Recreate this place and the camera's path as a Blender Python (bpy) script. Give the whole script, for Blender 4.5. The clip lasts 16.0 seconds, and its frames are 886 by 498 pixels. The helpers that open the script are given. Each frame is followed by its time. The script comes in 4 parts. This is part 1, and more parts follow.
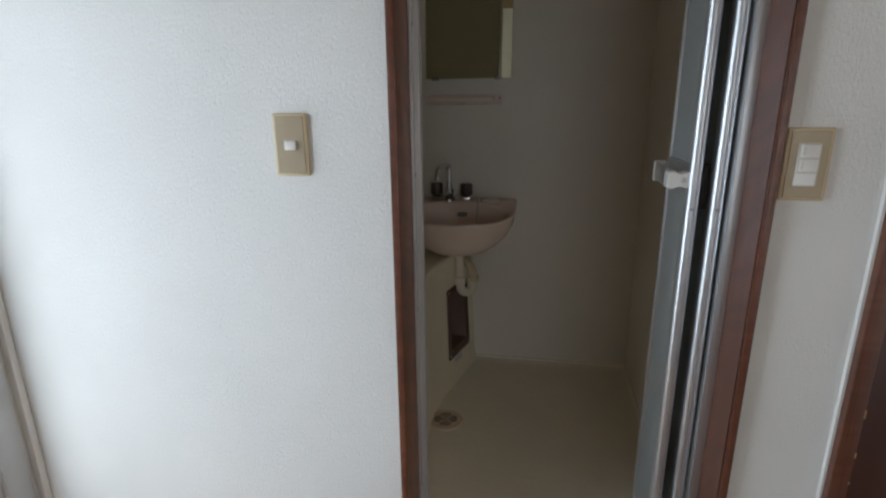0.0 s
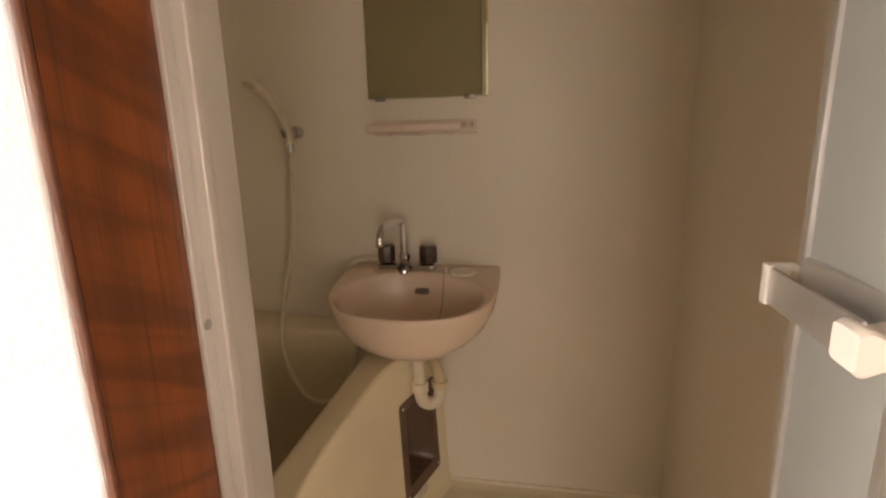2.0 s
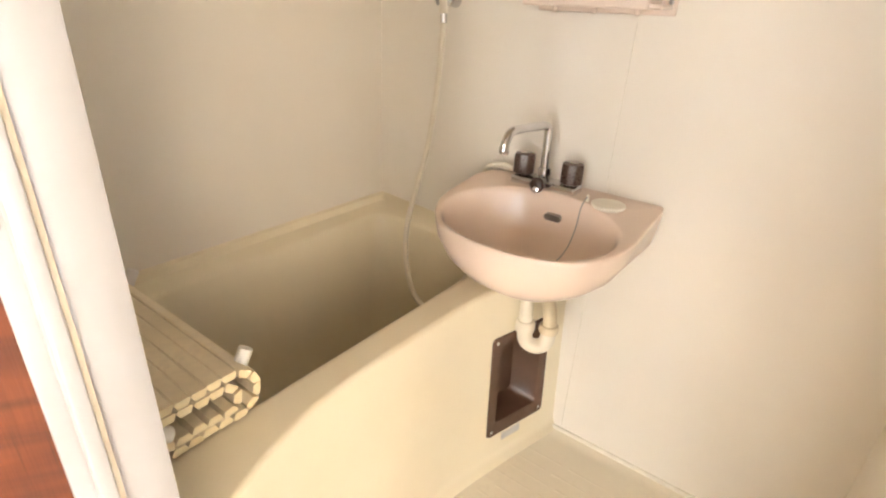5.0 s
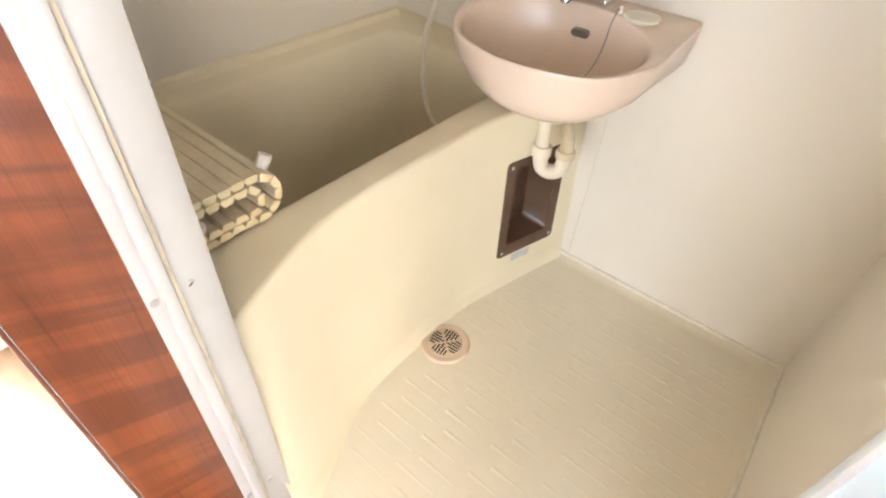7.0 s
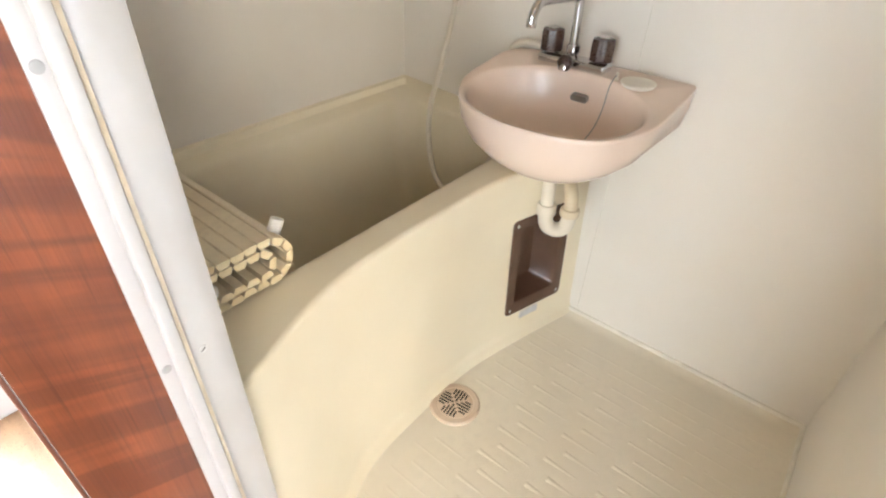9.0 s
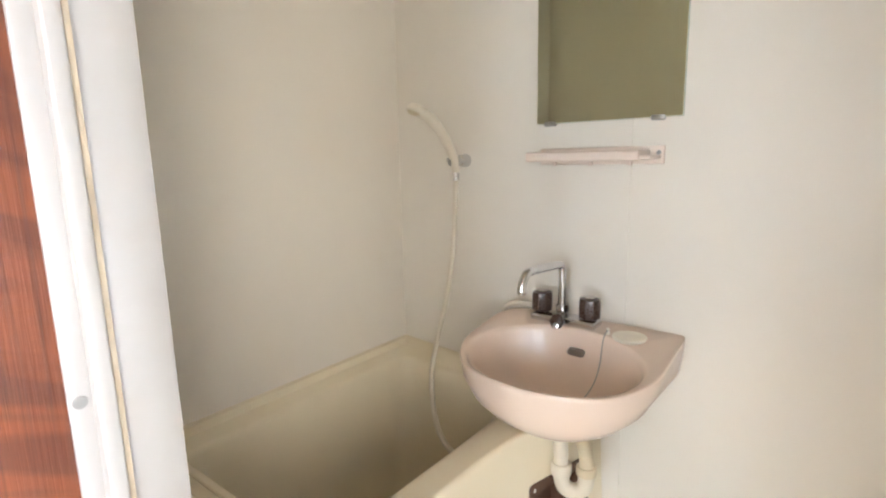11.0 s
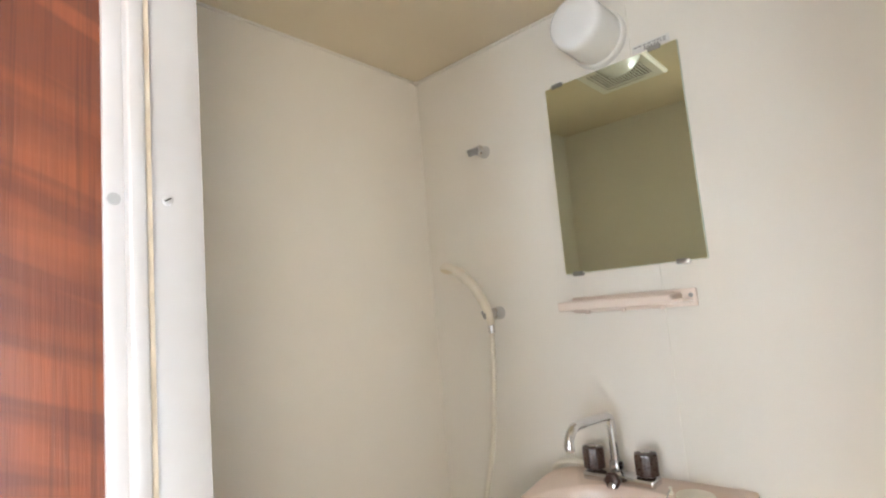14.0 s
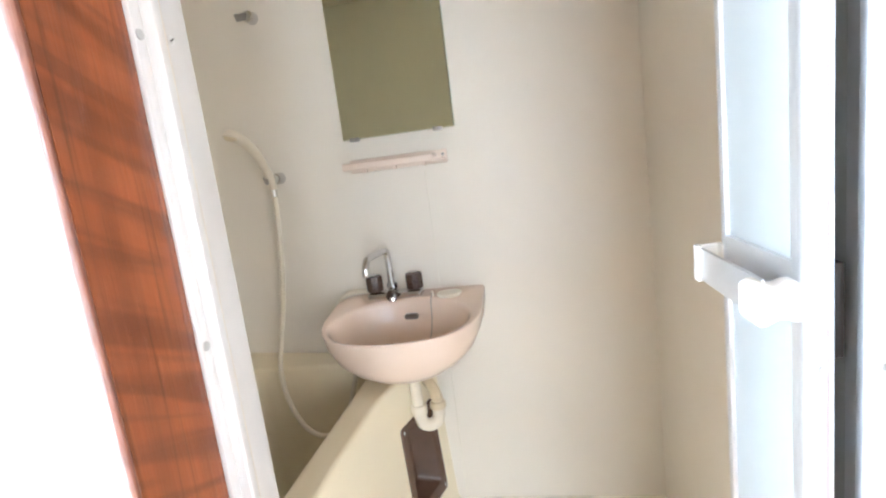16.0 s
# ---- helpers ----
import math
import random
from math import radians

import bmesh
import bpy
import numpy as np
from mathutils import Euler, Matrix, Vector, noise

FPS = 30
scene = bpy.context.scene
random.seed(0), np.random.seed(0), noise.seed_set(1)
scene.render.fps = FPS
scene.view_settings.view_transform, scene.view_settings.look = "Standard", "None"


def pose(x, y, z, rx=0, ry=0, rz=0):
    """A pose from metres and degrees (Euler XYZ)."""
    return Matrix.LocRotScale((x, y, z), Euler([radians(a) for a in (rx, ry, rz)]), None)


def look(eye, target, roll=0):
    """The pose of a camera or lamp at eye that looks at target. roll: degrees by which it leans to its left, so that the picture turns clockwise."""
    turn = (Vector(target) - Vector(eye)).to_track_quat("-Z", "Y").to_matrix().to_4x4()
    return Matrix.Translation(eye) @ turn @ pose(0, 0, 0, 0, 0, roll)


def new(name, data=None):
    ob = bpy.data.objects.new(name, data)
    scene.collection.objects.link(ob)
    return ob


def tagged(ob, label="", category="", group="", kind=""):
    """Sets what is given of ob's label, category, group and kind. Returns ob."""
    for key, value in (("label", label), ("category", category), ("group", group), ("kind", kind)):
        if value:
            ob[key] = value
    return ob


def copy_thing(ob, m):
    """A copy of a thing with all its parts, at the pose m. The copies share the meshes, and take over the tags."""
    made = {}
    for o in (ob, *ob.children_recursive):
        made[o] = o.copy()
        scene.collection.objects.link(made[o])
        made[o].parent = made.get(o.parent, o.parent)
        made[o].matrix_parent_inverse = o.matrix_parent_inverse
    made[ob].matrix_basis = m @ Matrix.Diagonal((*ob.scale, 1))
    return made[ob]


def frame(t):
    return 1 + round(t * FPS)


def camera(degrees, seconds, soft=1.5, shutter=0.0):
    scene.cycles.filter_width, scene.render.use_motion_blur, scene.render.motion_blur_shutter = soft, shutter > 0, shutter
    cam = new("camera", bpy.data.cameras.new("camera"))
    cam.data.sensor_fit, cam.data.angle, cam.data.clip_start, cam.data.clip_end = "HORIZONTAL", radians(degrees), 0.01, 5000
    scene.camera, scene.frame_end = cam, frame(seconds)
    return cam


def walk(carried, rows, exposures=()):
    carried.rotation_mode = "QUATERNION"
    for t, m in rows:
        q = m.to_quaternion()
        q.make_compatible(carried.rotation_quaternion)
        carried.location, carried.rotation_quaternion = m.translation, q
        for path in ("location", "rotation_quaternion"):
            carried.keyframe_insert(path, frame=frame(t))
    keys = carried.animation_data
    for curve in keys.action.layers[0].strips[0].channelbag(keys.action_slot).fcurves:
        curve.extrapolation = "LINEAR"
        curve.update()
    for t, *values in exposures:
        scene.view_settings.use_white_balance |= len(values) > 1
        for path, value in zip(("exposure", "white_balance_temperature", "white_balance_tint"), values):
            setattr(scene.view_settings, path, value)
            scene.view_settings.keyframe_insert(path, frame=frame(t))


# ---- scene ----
cam = camera(81.5, 16.0, soft=2.2)
PATH = [
    (0, (-0.08, -0.975, 1.127), (-0.441, 0.918, 0.594), -0.5),
    (0.5, (-0.032, -0.812, 1.136), (-0.239, 1.121, 0.668), -1.5),
    (1, (-0.02, -0.639, 1.133), (-0.318, 1.275, 0.636), -1.0),
    (1.5, (-0.044, -0.437, 1.136), (-0.402, 1.474, 0.67), -1.1),
    (2, (-0.055, -0.28, 1.151), (-0.435, 1.63, 0.694), -1.5),
    (2.5, (-0.03, -0.146, 1.159), (-0.656, 1.698, 0.701), -1.4),
    (3, (0.022, -0.05, 1.151), (-0.784, 1.704, 0.631), -0.9),
    (5.5, (0.072, 0.03, 1.122), (-1.002, 1.412, 0.155), 2.8),
    (6, (0.08, 0.019, 1.112), (-0.925, 1.336, -0.009), 3.8),
    (6.5, (0.088, 0.012, 1.098), (-0.845, 1.258, -0.158), 4.1),
    (7, (0.093, 0.006, 1.091), (-0.798, 1.184, -0.259), 3.9),
    (7.5, (0.102, 0.003, 1.091), (-0.779, 1.143, -0.297), 3.4),
    (8, (0.106, 0.0, 1.094), (-0.786, 1.144, -0.283), 3.2),
    (8.5, (0.1, 0.002, 1.095), (-0.837, 1.186, -0.217), 2.8),
    (11, (0.086, -0.009, 1.158), (-1.141, 1.532, 0.81), -1.3),
    (11.5, (0.094, -0.015, 1.16), (-1.165, 1.532, 1.014), -2.1),
    (12, (0.095, -0.024, 1.182), (-1.172, 1.517, 1.327), -3.6),
    (12.5, (0.101, -0.028, 1.198), (-1.155, 1.483, 1.572), -4.9),
    (13, (0.112, -0.035, 1.202), (-1.154, 1.448, 1.648), -5.5),
    (13.5, (0.107, -0.036, 1.202), (-1.173, 1.439, 1.632), -5.6),
    (14, (0.111, -0.025, 1.179), (-1.215, 1.455, 1.405), -5.0),
    (14.5, (0.091, -0.029, 1.163), (-1.233, 1.47, 1.178), -4.4),
    (15, (0.083, -0.058, 1.153), (-1.18, 1.49, 1.06), -4.0),
    (15.5, (0.025, -0.203, 1.145), (-0.8, 1.607, 0.935), -4.9),
    (16, (-0.01, -0.347, 1.14), (-0.364, 1.593, 0.804), -7.3),
]
walk(cam, [(t, look(eye, target, roll)) for t, eye, target, roll in PATH],
     exposures=[(0.0, -0.6, 6500, 10), (0.5, -0.4, 6700, 11), (1.0, -0.3, 6900, 12), (1.5, 0.0, 7800, 16), (2.0, 1.05, 10400, 25), (2.5, 2.2, 9000, 18), (3.2, 2.5, 8500, 17),
                (5.5, 2.98, 7150, 14), (7.0, 2.9, 6600, 11), (8.5, 2.8, 6400, 10), (11.0, 2.75, 6300, 10), (15.0, 2.7, 6200, 10), (16.0, 2.8, 6100, 10)])

# ---- world, sun, window light, added fill light ----
world = bpy.data.worlds.new("world")
scene.world = world
world.use_nodes = True
wn = world.node_tree.nodes
sky = wn.new("ShaderNodeTexSky")
sky.sky_type, sky.sun_disc = "NISHITA", False
sky.sun_elevation, sky.sun_rotation = radians(50), radians(-80)
wn["Background"].inputs["Strength"].default_value = 0.12
world.node_tree.links.new(sky.outputs[0], wn["Background"].inputs["Color"])

sun = new("sun", bpy.data.lights.new("sun", "SUN"))
sun.data.energy, sun.data.angle, sun.data.color = 3.0, radians(0.5), (1.0, 0.95, 0.86)
sun.matrix_world = look((-6, -0.6, 7.5), (0, -1.2, 0))


def window_light(name, at, towards, w, h, power, colour):
    lamp = new(name, bpy.data.lights.new(name, "AREA"))
    lamp.data.shape, lamp.data.size, lamp.data.size_y = "RECTANGLE", w, h
    lamp.data.energy, lamp.data.color = power, colour
    lamp.matrix_world = look(at, towards)
    return lamp


window_light("sky_light_side", (-1.46, -0.56, 0.85), (0, -0.56, 0.85), 0.85, 1.6, 27, (0.76, 0.89, 1.0))
# warm fill lamp, added on the unseen right side of the hall
window_light("fill_light_right", (1.44, -1.25, 1.0), (0, -1.25, 1.0), 1.3, 1.6, 7, (1.0, 0.84, 0.66))
# fill lamp added behind the viewpoint to reach the bathroom's back wall
window_light("fill_light_back", (0.6, -3.26, 1.0), (0.6, 0, 1.0), 1.3, 1.6, 10, (0.96, 0.98, 1.0))


# ---- materials ----
def material(name, colour, rough=0.5, metal=0.0, vary=0.06, scale=6.0, fine=0.0, fine_scale=200.0, bump=0.0, bump_scale=300.0,
             stretch=(1, 1, 1), coat=0.0, stain=None, stain_amount=0.0, spec=0.5):
    m = bpy.data.materials.new(name)
    m.use_nodes = True
    n, l = m.node_tree.nodes, m.node_tree.links
    b = n["Principled BSDF"]
    b.inputs["Roughness"].default_value, b.inputs["Metallic"].default_value = rough, metal
    b.inputs["Coat Weight"].default_value = coat
    b.inputs["Coat Roughness"].default_value = 0.15
    b.inputs["Specular IOR Level"].default_value = spec
    co = n.new("ShaderNodeTexCoord")
    mp = n.new("ShaderNodeMapping")
    mp.inputs["Scale"].default_value = stretch
    l.new(co.outputs["Object"], mp.inputs["Vector"])

    def tex(s, detail=4):
        t = n.new("ShaderNodeTexNoise")
        t.inputs["Scale"].default_value, t.inputs["Detail"].default_value = s, detail
        l.new(mp.outputs[0], t.inputs["Vector"])
        return t.outputs[0]

    def mix(a, bb, fac):
        x = n.new("ShaderNodeMix")
        x.data_type = "RGBA"
        for sock, v in ((x.inputs[6], a), (x.inputs[7], bb), (x.inputs[0], fac)):
            if hasattr(v, "links"):
                l.new(v, sock)
            else:
                sock.default_value = v
        return x.outputs[2]

    def ramp(v, lo, hi):
        r = n.new("ShaderNodeMapRange")
        r.inputs["From Min"].default_value, r.inputs["From Max"].default_value = lo, hi
        l.new(v, r.inputs["Value"])
        return r.outputs[0]

    c = Vector(colour)
    dark, light = (*(c * (1 - vary)), 1), (*[min(1, v * (1 + vary)) for v in c], 1)
    col = mix(dark, light, ramp(tex(scale), 0.3, 0.7))
    if fine:
        col = mix(col, (*(c * (1 - fine)), 1), ramp(tex(fine_scale, 2), 0.45, 0.8))
    if stain:
        col = mix(col, (*stain, 1), ramp(tex(scale * 0.6, 6), 0.62, 0.62 + 0.3 / max(stain_amount, 0.01)))
    l.new(col, b.inputs["Base Color"])
    rr = n.new("ShaderNodeMapRange")
    rr.inputs["To Min"].default_value, rr.inputs["To Max"].default_value = max(0.02, rough * 0.85), min(1, rough * 1.15)
    l.new(tex(scale * 3), rr.inputs["Value"])
    l.new(rr.outputs[0], b.inputs["Roughness"])
    if bump:
        bp = n.new("ShaderNodeBump")
        bp.inputs["Strength"].default_value, bp.inputs["Distance"].default_value = bump, 0.002
        l.new(tex(bump_scale, 3), bp.inputs["Height"])
        l.new(bp.outputs[0], b.inputs["Normal"])
    return m


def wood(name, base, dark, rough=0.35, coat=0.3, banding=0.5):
    """Veneer with upright grain, streaks and a wavy cross figure that also paints light stripes."""
    m = material(name, base, rough, coat=coat)
    n, l = m.node_tree.nodes, m.node_tree.links
    b = n["Principled BSDF"]
    co = n.new("ShaderNodeTexCoord")

    def noise_at(sx, sy, sz, detail, rot=(0, 0, 0), lo=0.35, hi=0.68, warp=0.4):
        turn = n.new("ShaderNodeMapping")
        turn.inputs["Rotation"].default_value = rot
        l.new(co.outputs["Object"], turn.inputs["Vector"])
        mp = n.new("ShaderNodeMapping")
        mp.inputs["Scale"].default_value = (sx, sy, sz)
        l.new(turn.outputs[0], mp.inputs["Vector"])
        t = n.new("ShaderNodeTexNoise")
        t.inputs["Scale"].default_value, t.inputs["Detail"].default_value = 1, detail
        t.inputs["Distortion"].default_value = warp
        l.new(mp.outputs[0], t.inputs["Vector"])
        r = n.new("ShaderNodeMapRange")
        r.inputs["From Min"].default_value, r.inputs["From Max"].default_value = lo, hi
        l.new(t.outputs[0], r.inputs["Value"])
        return r.outputs[0]

    def mix(a, bb, f):
        x = n.new("ShaderNodeMix")
        x.data_type = "RGBA"
        for sock, v in ((x.inputs[6], a), (x.inputs[7], bb), (x.inputs[0], f)):
            if hasattr(v, "links"):
                l.new(v, sock)
            else:
                sock.default_value = v
        return x.outputs[2]

    def half(v, k):
        x = n.new("ShaderNodeMath")
        x.operation = "MULTIPLY"
        x.inputs[1].default_value = k
        l.new(v, x.inputs[0])
        return x.outputs[0]

    streak = noise_at(22, 22, 0.5, 5)
    vein = noise_at(170, 170, 4.0, 3, (radians(0.6), 0, 0), 0.56, 0.70)
    pore = noise_at(500, 500, 14, 2)
    # slanting bands of the cross figure, with sun stripes painted into the colour
    sun_figure = noise_at(2.0, 2.5, 30, 2, (radians(25), 0, 0), 0.45, 0.57, 0.6)
    col = mix((*base, 1), (*dark, 1), half(streak, 0.5))
    col = mix(col, (*(Vector(dark) * 0.8), 1), half(sun_figure, banding * 0.75))
    col = mix(col, (*(Vector(dark) * 0.45), 1), half(vein, 0.5))
    col = mix(col, (*(Vector(dark) * 0.55), 1), half(pore, 0.16))
    l.new(col, b.inputs["Base Color"])
    bp = n.new("ShaderNodeBump")
    bp.inputs["Strength"].default_value, bp.inputs["Distance"].default_value = 0.15, 0.001
    l.new(pore, bp.inputs["Height"])
    l.new(bp.outputs[0], b.inputs["Normal"])
    return m


def wallpaper(name, colour):
    """Woven-looking vinyl paper: short raised threads, mostly upright, with a coarse slub."""
    m = material(name, colour, 0.75, vary=0.03, scale=3, spec=0.25)
    n, l = m.node_tree.nodes, m.node_tree.links
    co = n.new("ShaderNodeTexCoord")
    total = None
    for sx, sz, k in ((420, 110, 1.0), (120, 420, 0.5), (160, 130, 0.9)):
        mp = n.new("ShaderNodeMapping")
        mp.inputs["Scale"].default_value = (sx, sx, sz)
        l.new(co.outputs["Object"], mp.inputs["Vector"])
        t = n.new("ShaderNodeTexNoise")
        t.inputs["Scale"].default_value, t.inputs["Detail"].default_value = 1, 2
        l.new(mp.outputs[0], t.inputs["Vector"])
        s = n.new("ShaderNodeMath")
        s.operation = "MULTIPLY_ADD"
        s.inputs[1].default_value = k
        s.inputs[2].default_value = 0
        l.new(t.outputs[0], s.inputs[0])
        if total is not None:
            l.new(total, s.inputs[2])
        total = s.outputs[0]
    bp = n.new("ShaderNodeBump")
    bp.inputs["Strength"].default_value, bp.inputs["Distance"].default_value = 0.75, 0.0015
    l.new(total, bp.inputs["Height"])
    l.new(bp.outputs[0], n["Principled BSDF"].inputs["Normal"])
    return m


PAPER = wallpaper("white_wallpaper", (0.78, 0.77, 0.74))
PANEL = material("cream_bath_panel", (0.82, 0.775, 0.695), 0.38, vary=0.025, scale=2.5, bump=0.06, bump_scale=120, stain=(0.76, 0.69, 0.57), stain_amount=0.5)
CEIL = material("cream_bath_ceiling", (0.75, 0.655, 0.485), 0.45, vary=0.05, scale=2.0, bump=0.05, bump_scale=150)
# unseen hall ceiling, made brown to dim and warm the bounced light
HALL_CEIL = material("low_bounce_brown_ceiling", (0.30, 0.19, 0.11), 0.6, vary=0.03, scale=4, bump=0.3, bump_scale=200)
PAN = material("cream_floor_pan", (0.84, 0.78, 0.645), 0.36, vary=0.04, scale=4, fine=0.03, fine_scale=60, bump=0.06, bump_scale=260, stain=(0.71, 0.61, 0.44), stain_amount=0.5)
TUB = material("cream_tub_plastic", (0.86, 0.78, 0.60), 0.34, vary=0.035, scale=3.5, stain=(0.74, 0.61, 0.38), stain_amount=0.5)
CAULK = material("cream_sealant", (0.85, 0.81, 0.71), 0.5, vary=0.06, scale=30)
PINK = material("pink_beige_basin_plastic", (0.85, 0.69, 0.58), 0.22, vary=0.03, scale=8, coat=0.2, bump=0.02, bump_scale=80)
PINK_SHELF = material("pale_pink_shelf_plastic", (0.82, 0.70, 0.61), 0.35, vary=0.03, scale=15)
CHROME = material("worn_chrome", (0.68, 0.68, 0.69), 0.10, 1.0, vary=0.05, scale=40)
DARK_METAL = material("dull_metal", (0.35, 0.34, 0.32), 0.35, 1.0, vary=0.1, scale=60)
BROWN = material("brown_knob_plastic", (0.055, 0.028, 0.02), 0.28, vary=0.12, scale=60, coat=0.2)
TRAY = material("brown_panel_plastic", (0.105, 0.055, 0.036), 0.25, vary=0.12, scale=14, coat=0.3, stain=(0.17, 0.11, 0.08), stain_amount=0.7)
BLACK = material("dark_hole", (0.02, 0.016, 0.013), 0.6, vary=0.2, scale=40)
PIPE = material("aged_white_pvc", (0.78, 0.72, 0.60), 0.35, vary=0.05, scale=25)
PIPE_OLD = material("yellowed_pvc", (0.70, 0.60, 0.42), 0.38, vary=0.07, scale=25)
HOSE = material("cream_shower_hose", (0.77, 0.71, 0.60), 0.32, vary=0.04, scale=20, coat=0.1)
WHITE = material("white_plastic", (0.82, 0.80, 0.76), 0.32, vary=0.03, scale=20)
LAMP_WHITE = material("white_lamp_glass", (0.86, 0.85, 0.83), 0.16, vary=0.015, scale=10, coat=0.3)
DISH = material("cream_stopper_rubber", (0.86, 0.81, 0.70), 0.4, vary=0.05, scale=30)
SLAT = material("tan_bath_cover_plastic", (0.80, 0.69, 0.50), 0.42, vary=0.06, scale=12, fine=0.08, fine_scale=90)
SLAT_END = material("pale_cut_slat_end", (0.78, 0.66, 0.42), 0.6, vary=0.08, scale=60)
ALU = material("brushed_aluminium", (0.70, 0.71, 0.73), 0.34, 0.85, vary=0.05, scale=3, stretch=(1, 1, 0.05), bump=0.05, bump_scale=300)
ALU_WHITE = material("pale_aluminium_frame", (0.52, 0.515, 0.515), 0.38, 0.25, vary=0.05, scale=8, stain=(0.6, 0.57, 0.54), stain_amount=0.4)
GASKET = material("tan_gasket", (0.56, 0.49, 0.38), 0.7, vary=0.15, scale=40)
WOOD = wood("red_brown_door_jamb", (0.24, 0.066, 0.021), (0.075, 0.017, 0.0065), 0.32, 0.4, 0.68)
WOOD_EDGE = wood("brown_casing", (0.17, 0.062, 0.036), (0.09, 0.03, 0.018), 0.3, 0.4)
DOOR = material("dark_brown_door", (0.095, 0.036, 0.026), 0.42, vary=0.1, scale=5, stretch=(6, 6, 0.6), coat=0.1, bump=0.04, bump_scale=120)
WORN = material("worn_wood_edge", (0.45, 0.25, 0.12), 0.6, vary=0.25, scale=60)
BRASS = material("aged_brass", (0.27, 0.22, 0.15), 0.4, 1.0, vary=0.1, scale=60)
GOLD = material("gold_switch_plate", (0.42, 0.34, 0.235), 0.36, 0.4, vary=0.04, scale=30)
GOLD_RIM = material("beige_switch_rim", (0.66, 0.53, 0.33), 0.4, vary=0.04, scale=30)
SILVER = material("pale_switch_surround", (0.72, 0.69, 0.62), 0.3, 0.3, vary=0.03, scale=30)
SCREW = material("grey_screw_steel", (0.40, 0.40, 0.40), 0.4, 0.6, vary=0.08, scale=60)
SIGN = material("sticker_paper", (0.72, 0.70, 0.66), 0.5, vary=0.05, scale=60)
INK = material("faded_print", (0.22, 0.2, 0.19), 0.6, vary=0.1, scale=60)
STAINLESS = material("grey_tag_metal", (0.62, 0.62, 0.62), 0.4, 0.6, vary=0.08, scale=60)
GROUND = material("outside_ground", (0.25, 0.25, 0.24), 0.9, vary=0.15, scale=1)
# hall floor is out of view; its dark brown limits bounced light
HALL_FLOOR = wood("hall_floor_wood", (0.20, 0.11, 0.055), (0.12, 0.065, 0.03), 0.35, 0.2)
MIRROR = material("mirror_silver", (0.76, 0.79, 0.62), 0.015, 1.0, vary=0.01, scale=4)
MIRROR_EDGE = material("mirror_edge", (0.55, 0.60, 0.52), 0.2, vary=0.05, scale=40)

FROST = bpy.data.materials.new("frosted_acrylic")
FROST.use_nodes = True
fb = FROST.node_tree.nodes["Principled BSDF"]
fb.inputs["Base Color"].default_value = (0.44, 0.46, 0.45, 1)
fb.inputs["Roughness"].default_value = 0.42
fb.inputs["Transmission Weight"].default_value = 0.35
fb.inputs["IOR"].default_value = 1.45
ft = FROST.node_tree.nodes.new("ShaderNodeTexNoise")
ft.inputs["Scale"].default_value = 260
fbp = FROST.node_tree.nodes.new("ShaderNodeBump")
fbp.inputs["Strength"].default_value, fbp.inputs["Distance"].default_value = 0.35, 0.001
FROST.node_tree.links.new(ft.outputs[0], fbp.inputs["Height"])
FROST.node_tree.links.new(fbp.outputs[0], fb.inputs["Normal"])

GLASS = bpy.data.materials.new("window_glass")
GLASS.use_nodes = True
gb = GLASS.node_tree.nodes["Principled BSDF"]
gb.inputs["Base Color"].default_value = (0.9, 0.95, 1, 1)
gb.inputs["Roughness"].default_value, gb.inputs["Transmission Weight"].default_value = 0.25, 1.0


# ---- mesh helpers ----
def mesh_of(name, bm, mat, smooth=True):
    me = bpy.data.meshes.new(name)
    bmesh.ops.recalc_face_normals(bm, faces=bm.faces)
    if smooth:
        for f in bm.faces:
            f.smooth = True
        for e in bm.edges:
            if len(e.link_faces) == 2 and e.calc_face_angle(0) > radians(38):
                e.smooth = False
    bm.to_mesh(me)
    bm.free()
    me.materials.append(mat)
    return me


def part(name, bm, mat, parent, label="", smooth=True):
    ob = new(name, mesh_of(name, bm, mat, smooth))
    ob.parent = parent
    return tagged(ob, label)


def thing(name, label, category, group="", kind="", at=(0, 0, 0)):
    ob = new(name)
    ob.empty_display_size = 0.05
    ob.location = at
    return tagged(ob, label, category, group, kind)


def solid(name, bm, mat, label, category, group="", kind="", smooth=True):
    return tagged(new(name, mesh_of(name, bm, mat, smooth)), label, category, group, kind)


def box(x0, x1, y0, y1, z0, z1, bevel=0.0, segs=2, bm=None, m=None):
    own = bmesh.new()
    bmesh.ops.create_cube(own, size=1, matrix=Matrix.Translation(((x0 + x1) / 2, (y0 + y1) / 2, (z0 + z1) / 2)) @ Matrix.Diagonal((abs(x1 - x0), abs(y1 - y0), abs(z1 - z0), 1)))
    if bevel:
        bmesh.ops.bevel(own, geom=own.edges[:], offset=bevel, segments=segs, profile=0.5, affect="EDGES")
    if m:
        own.transform(m)
    return join(bm, own)


def join(bm, own):
    if bm is None:
        return own
    me = bpy.data.meshes.new("tmp")
    own.to_mesh(me)
    own.free()
    bm.from_mesh(me)
    bpy.data.meshes.remove(me)
    return bm


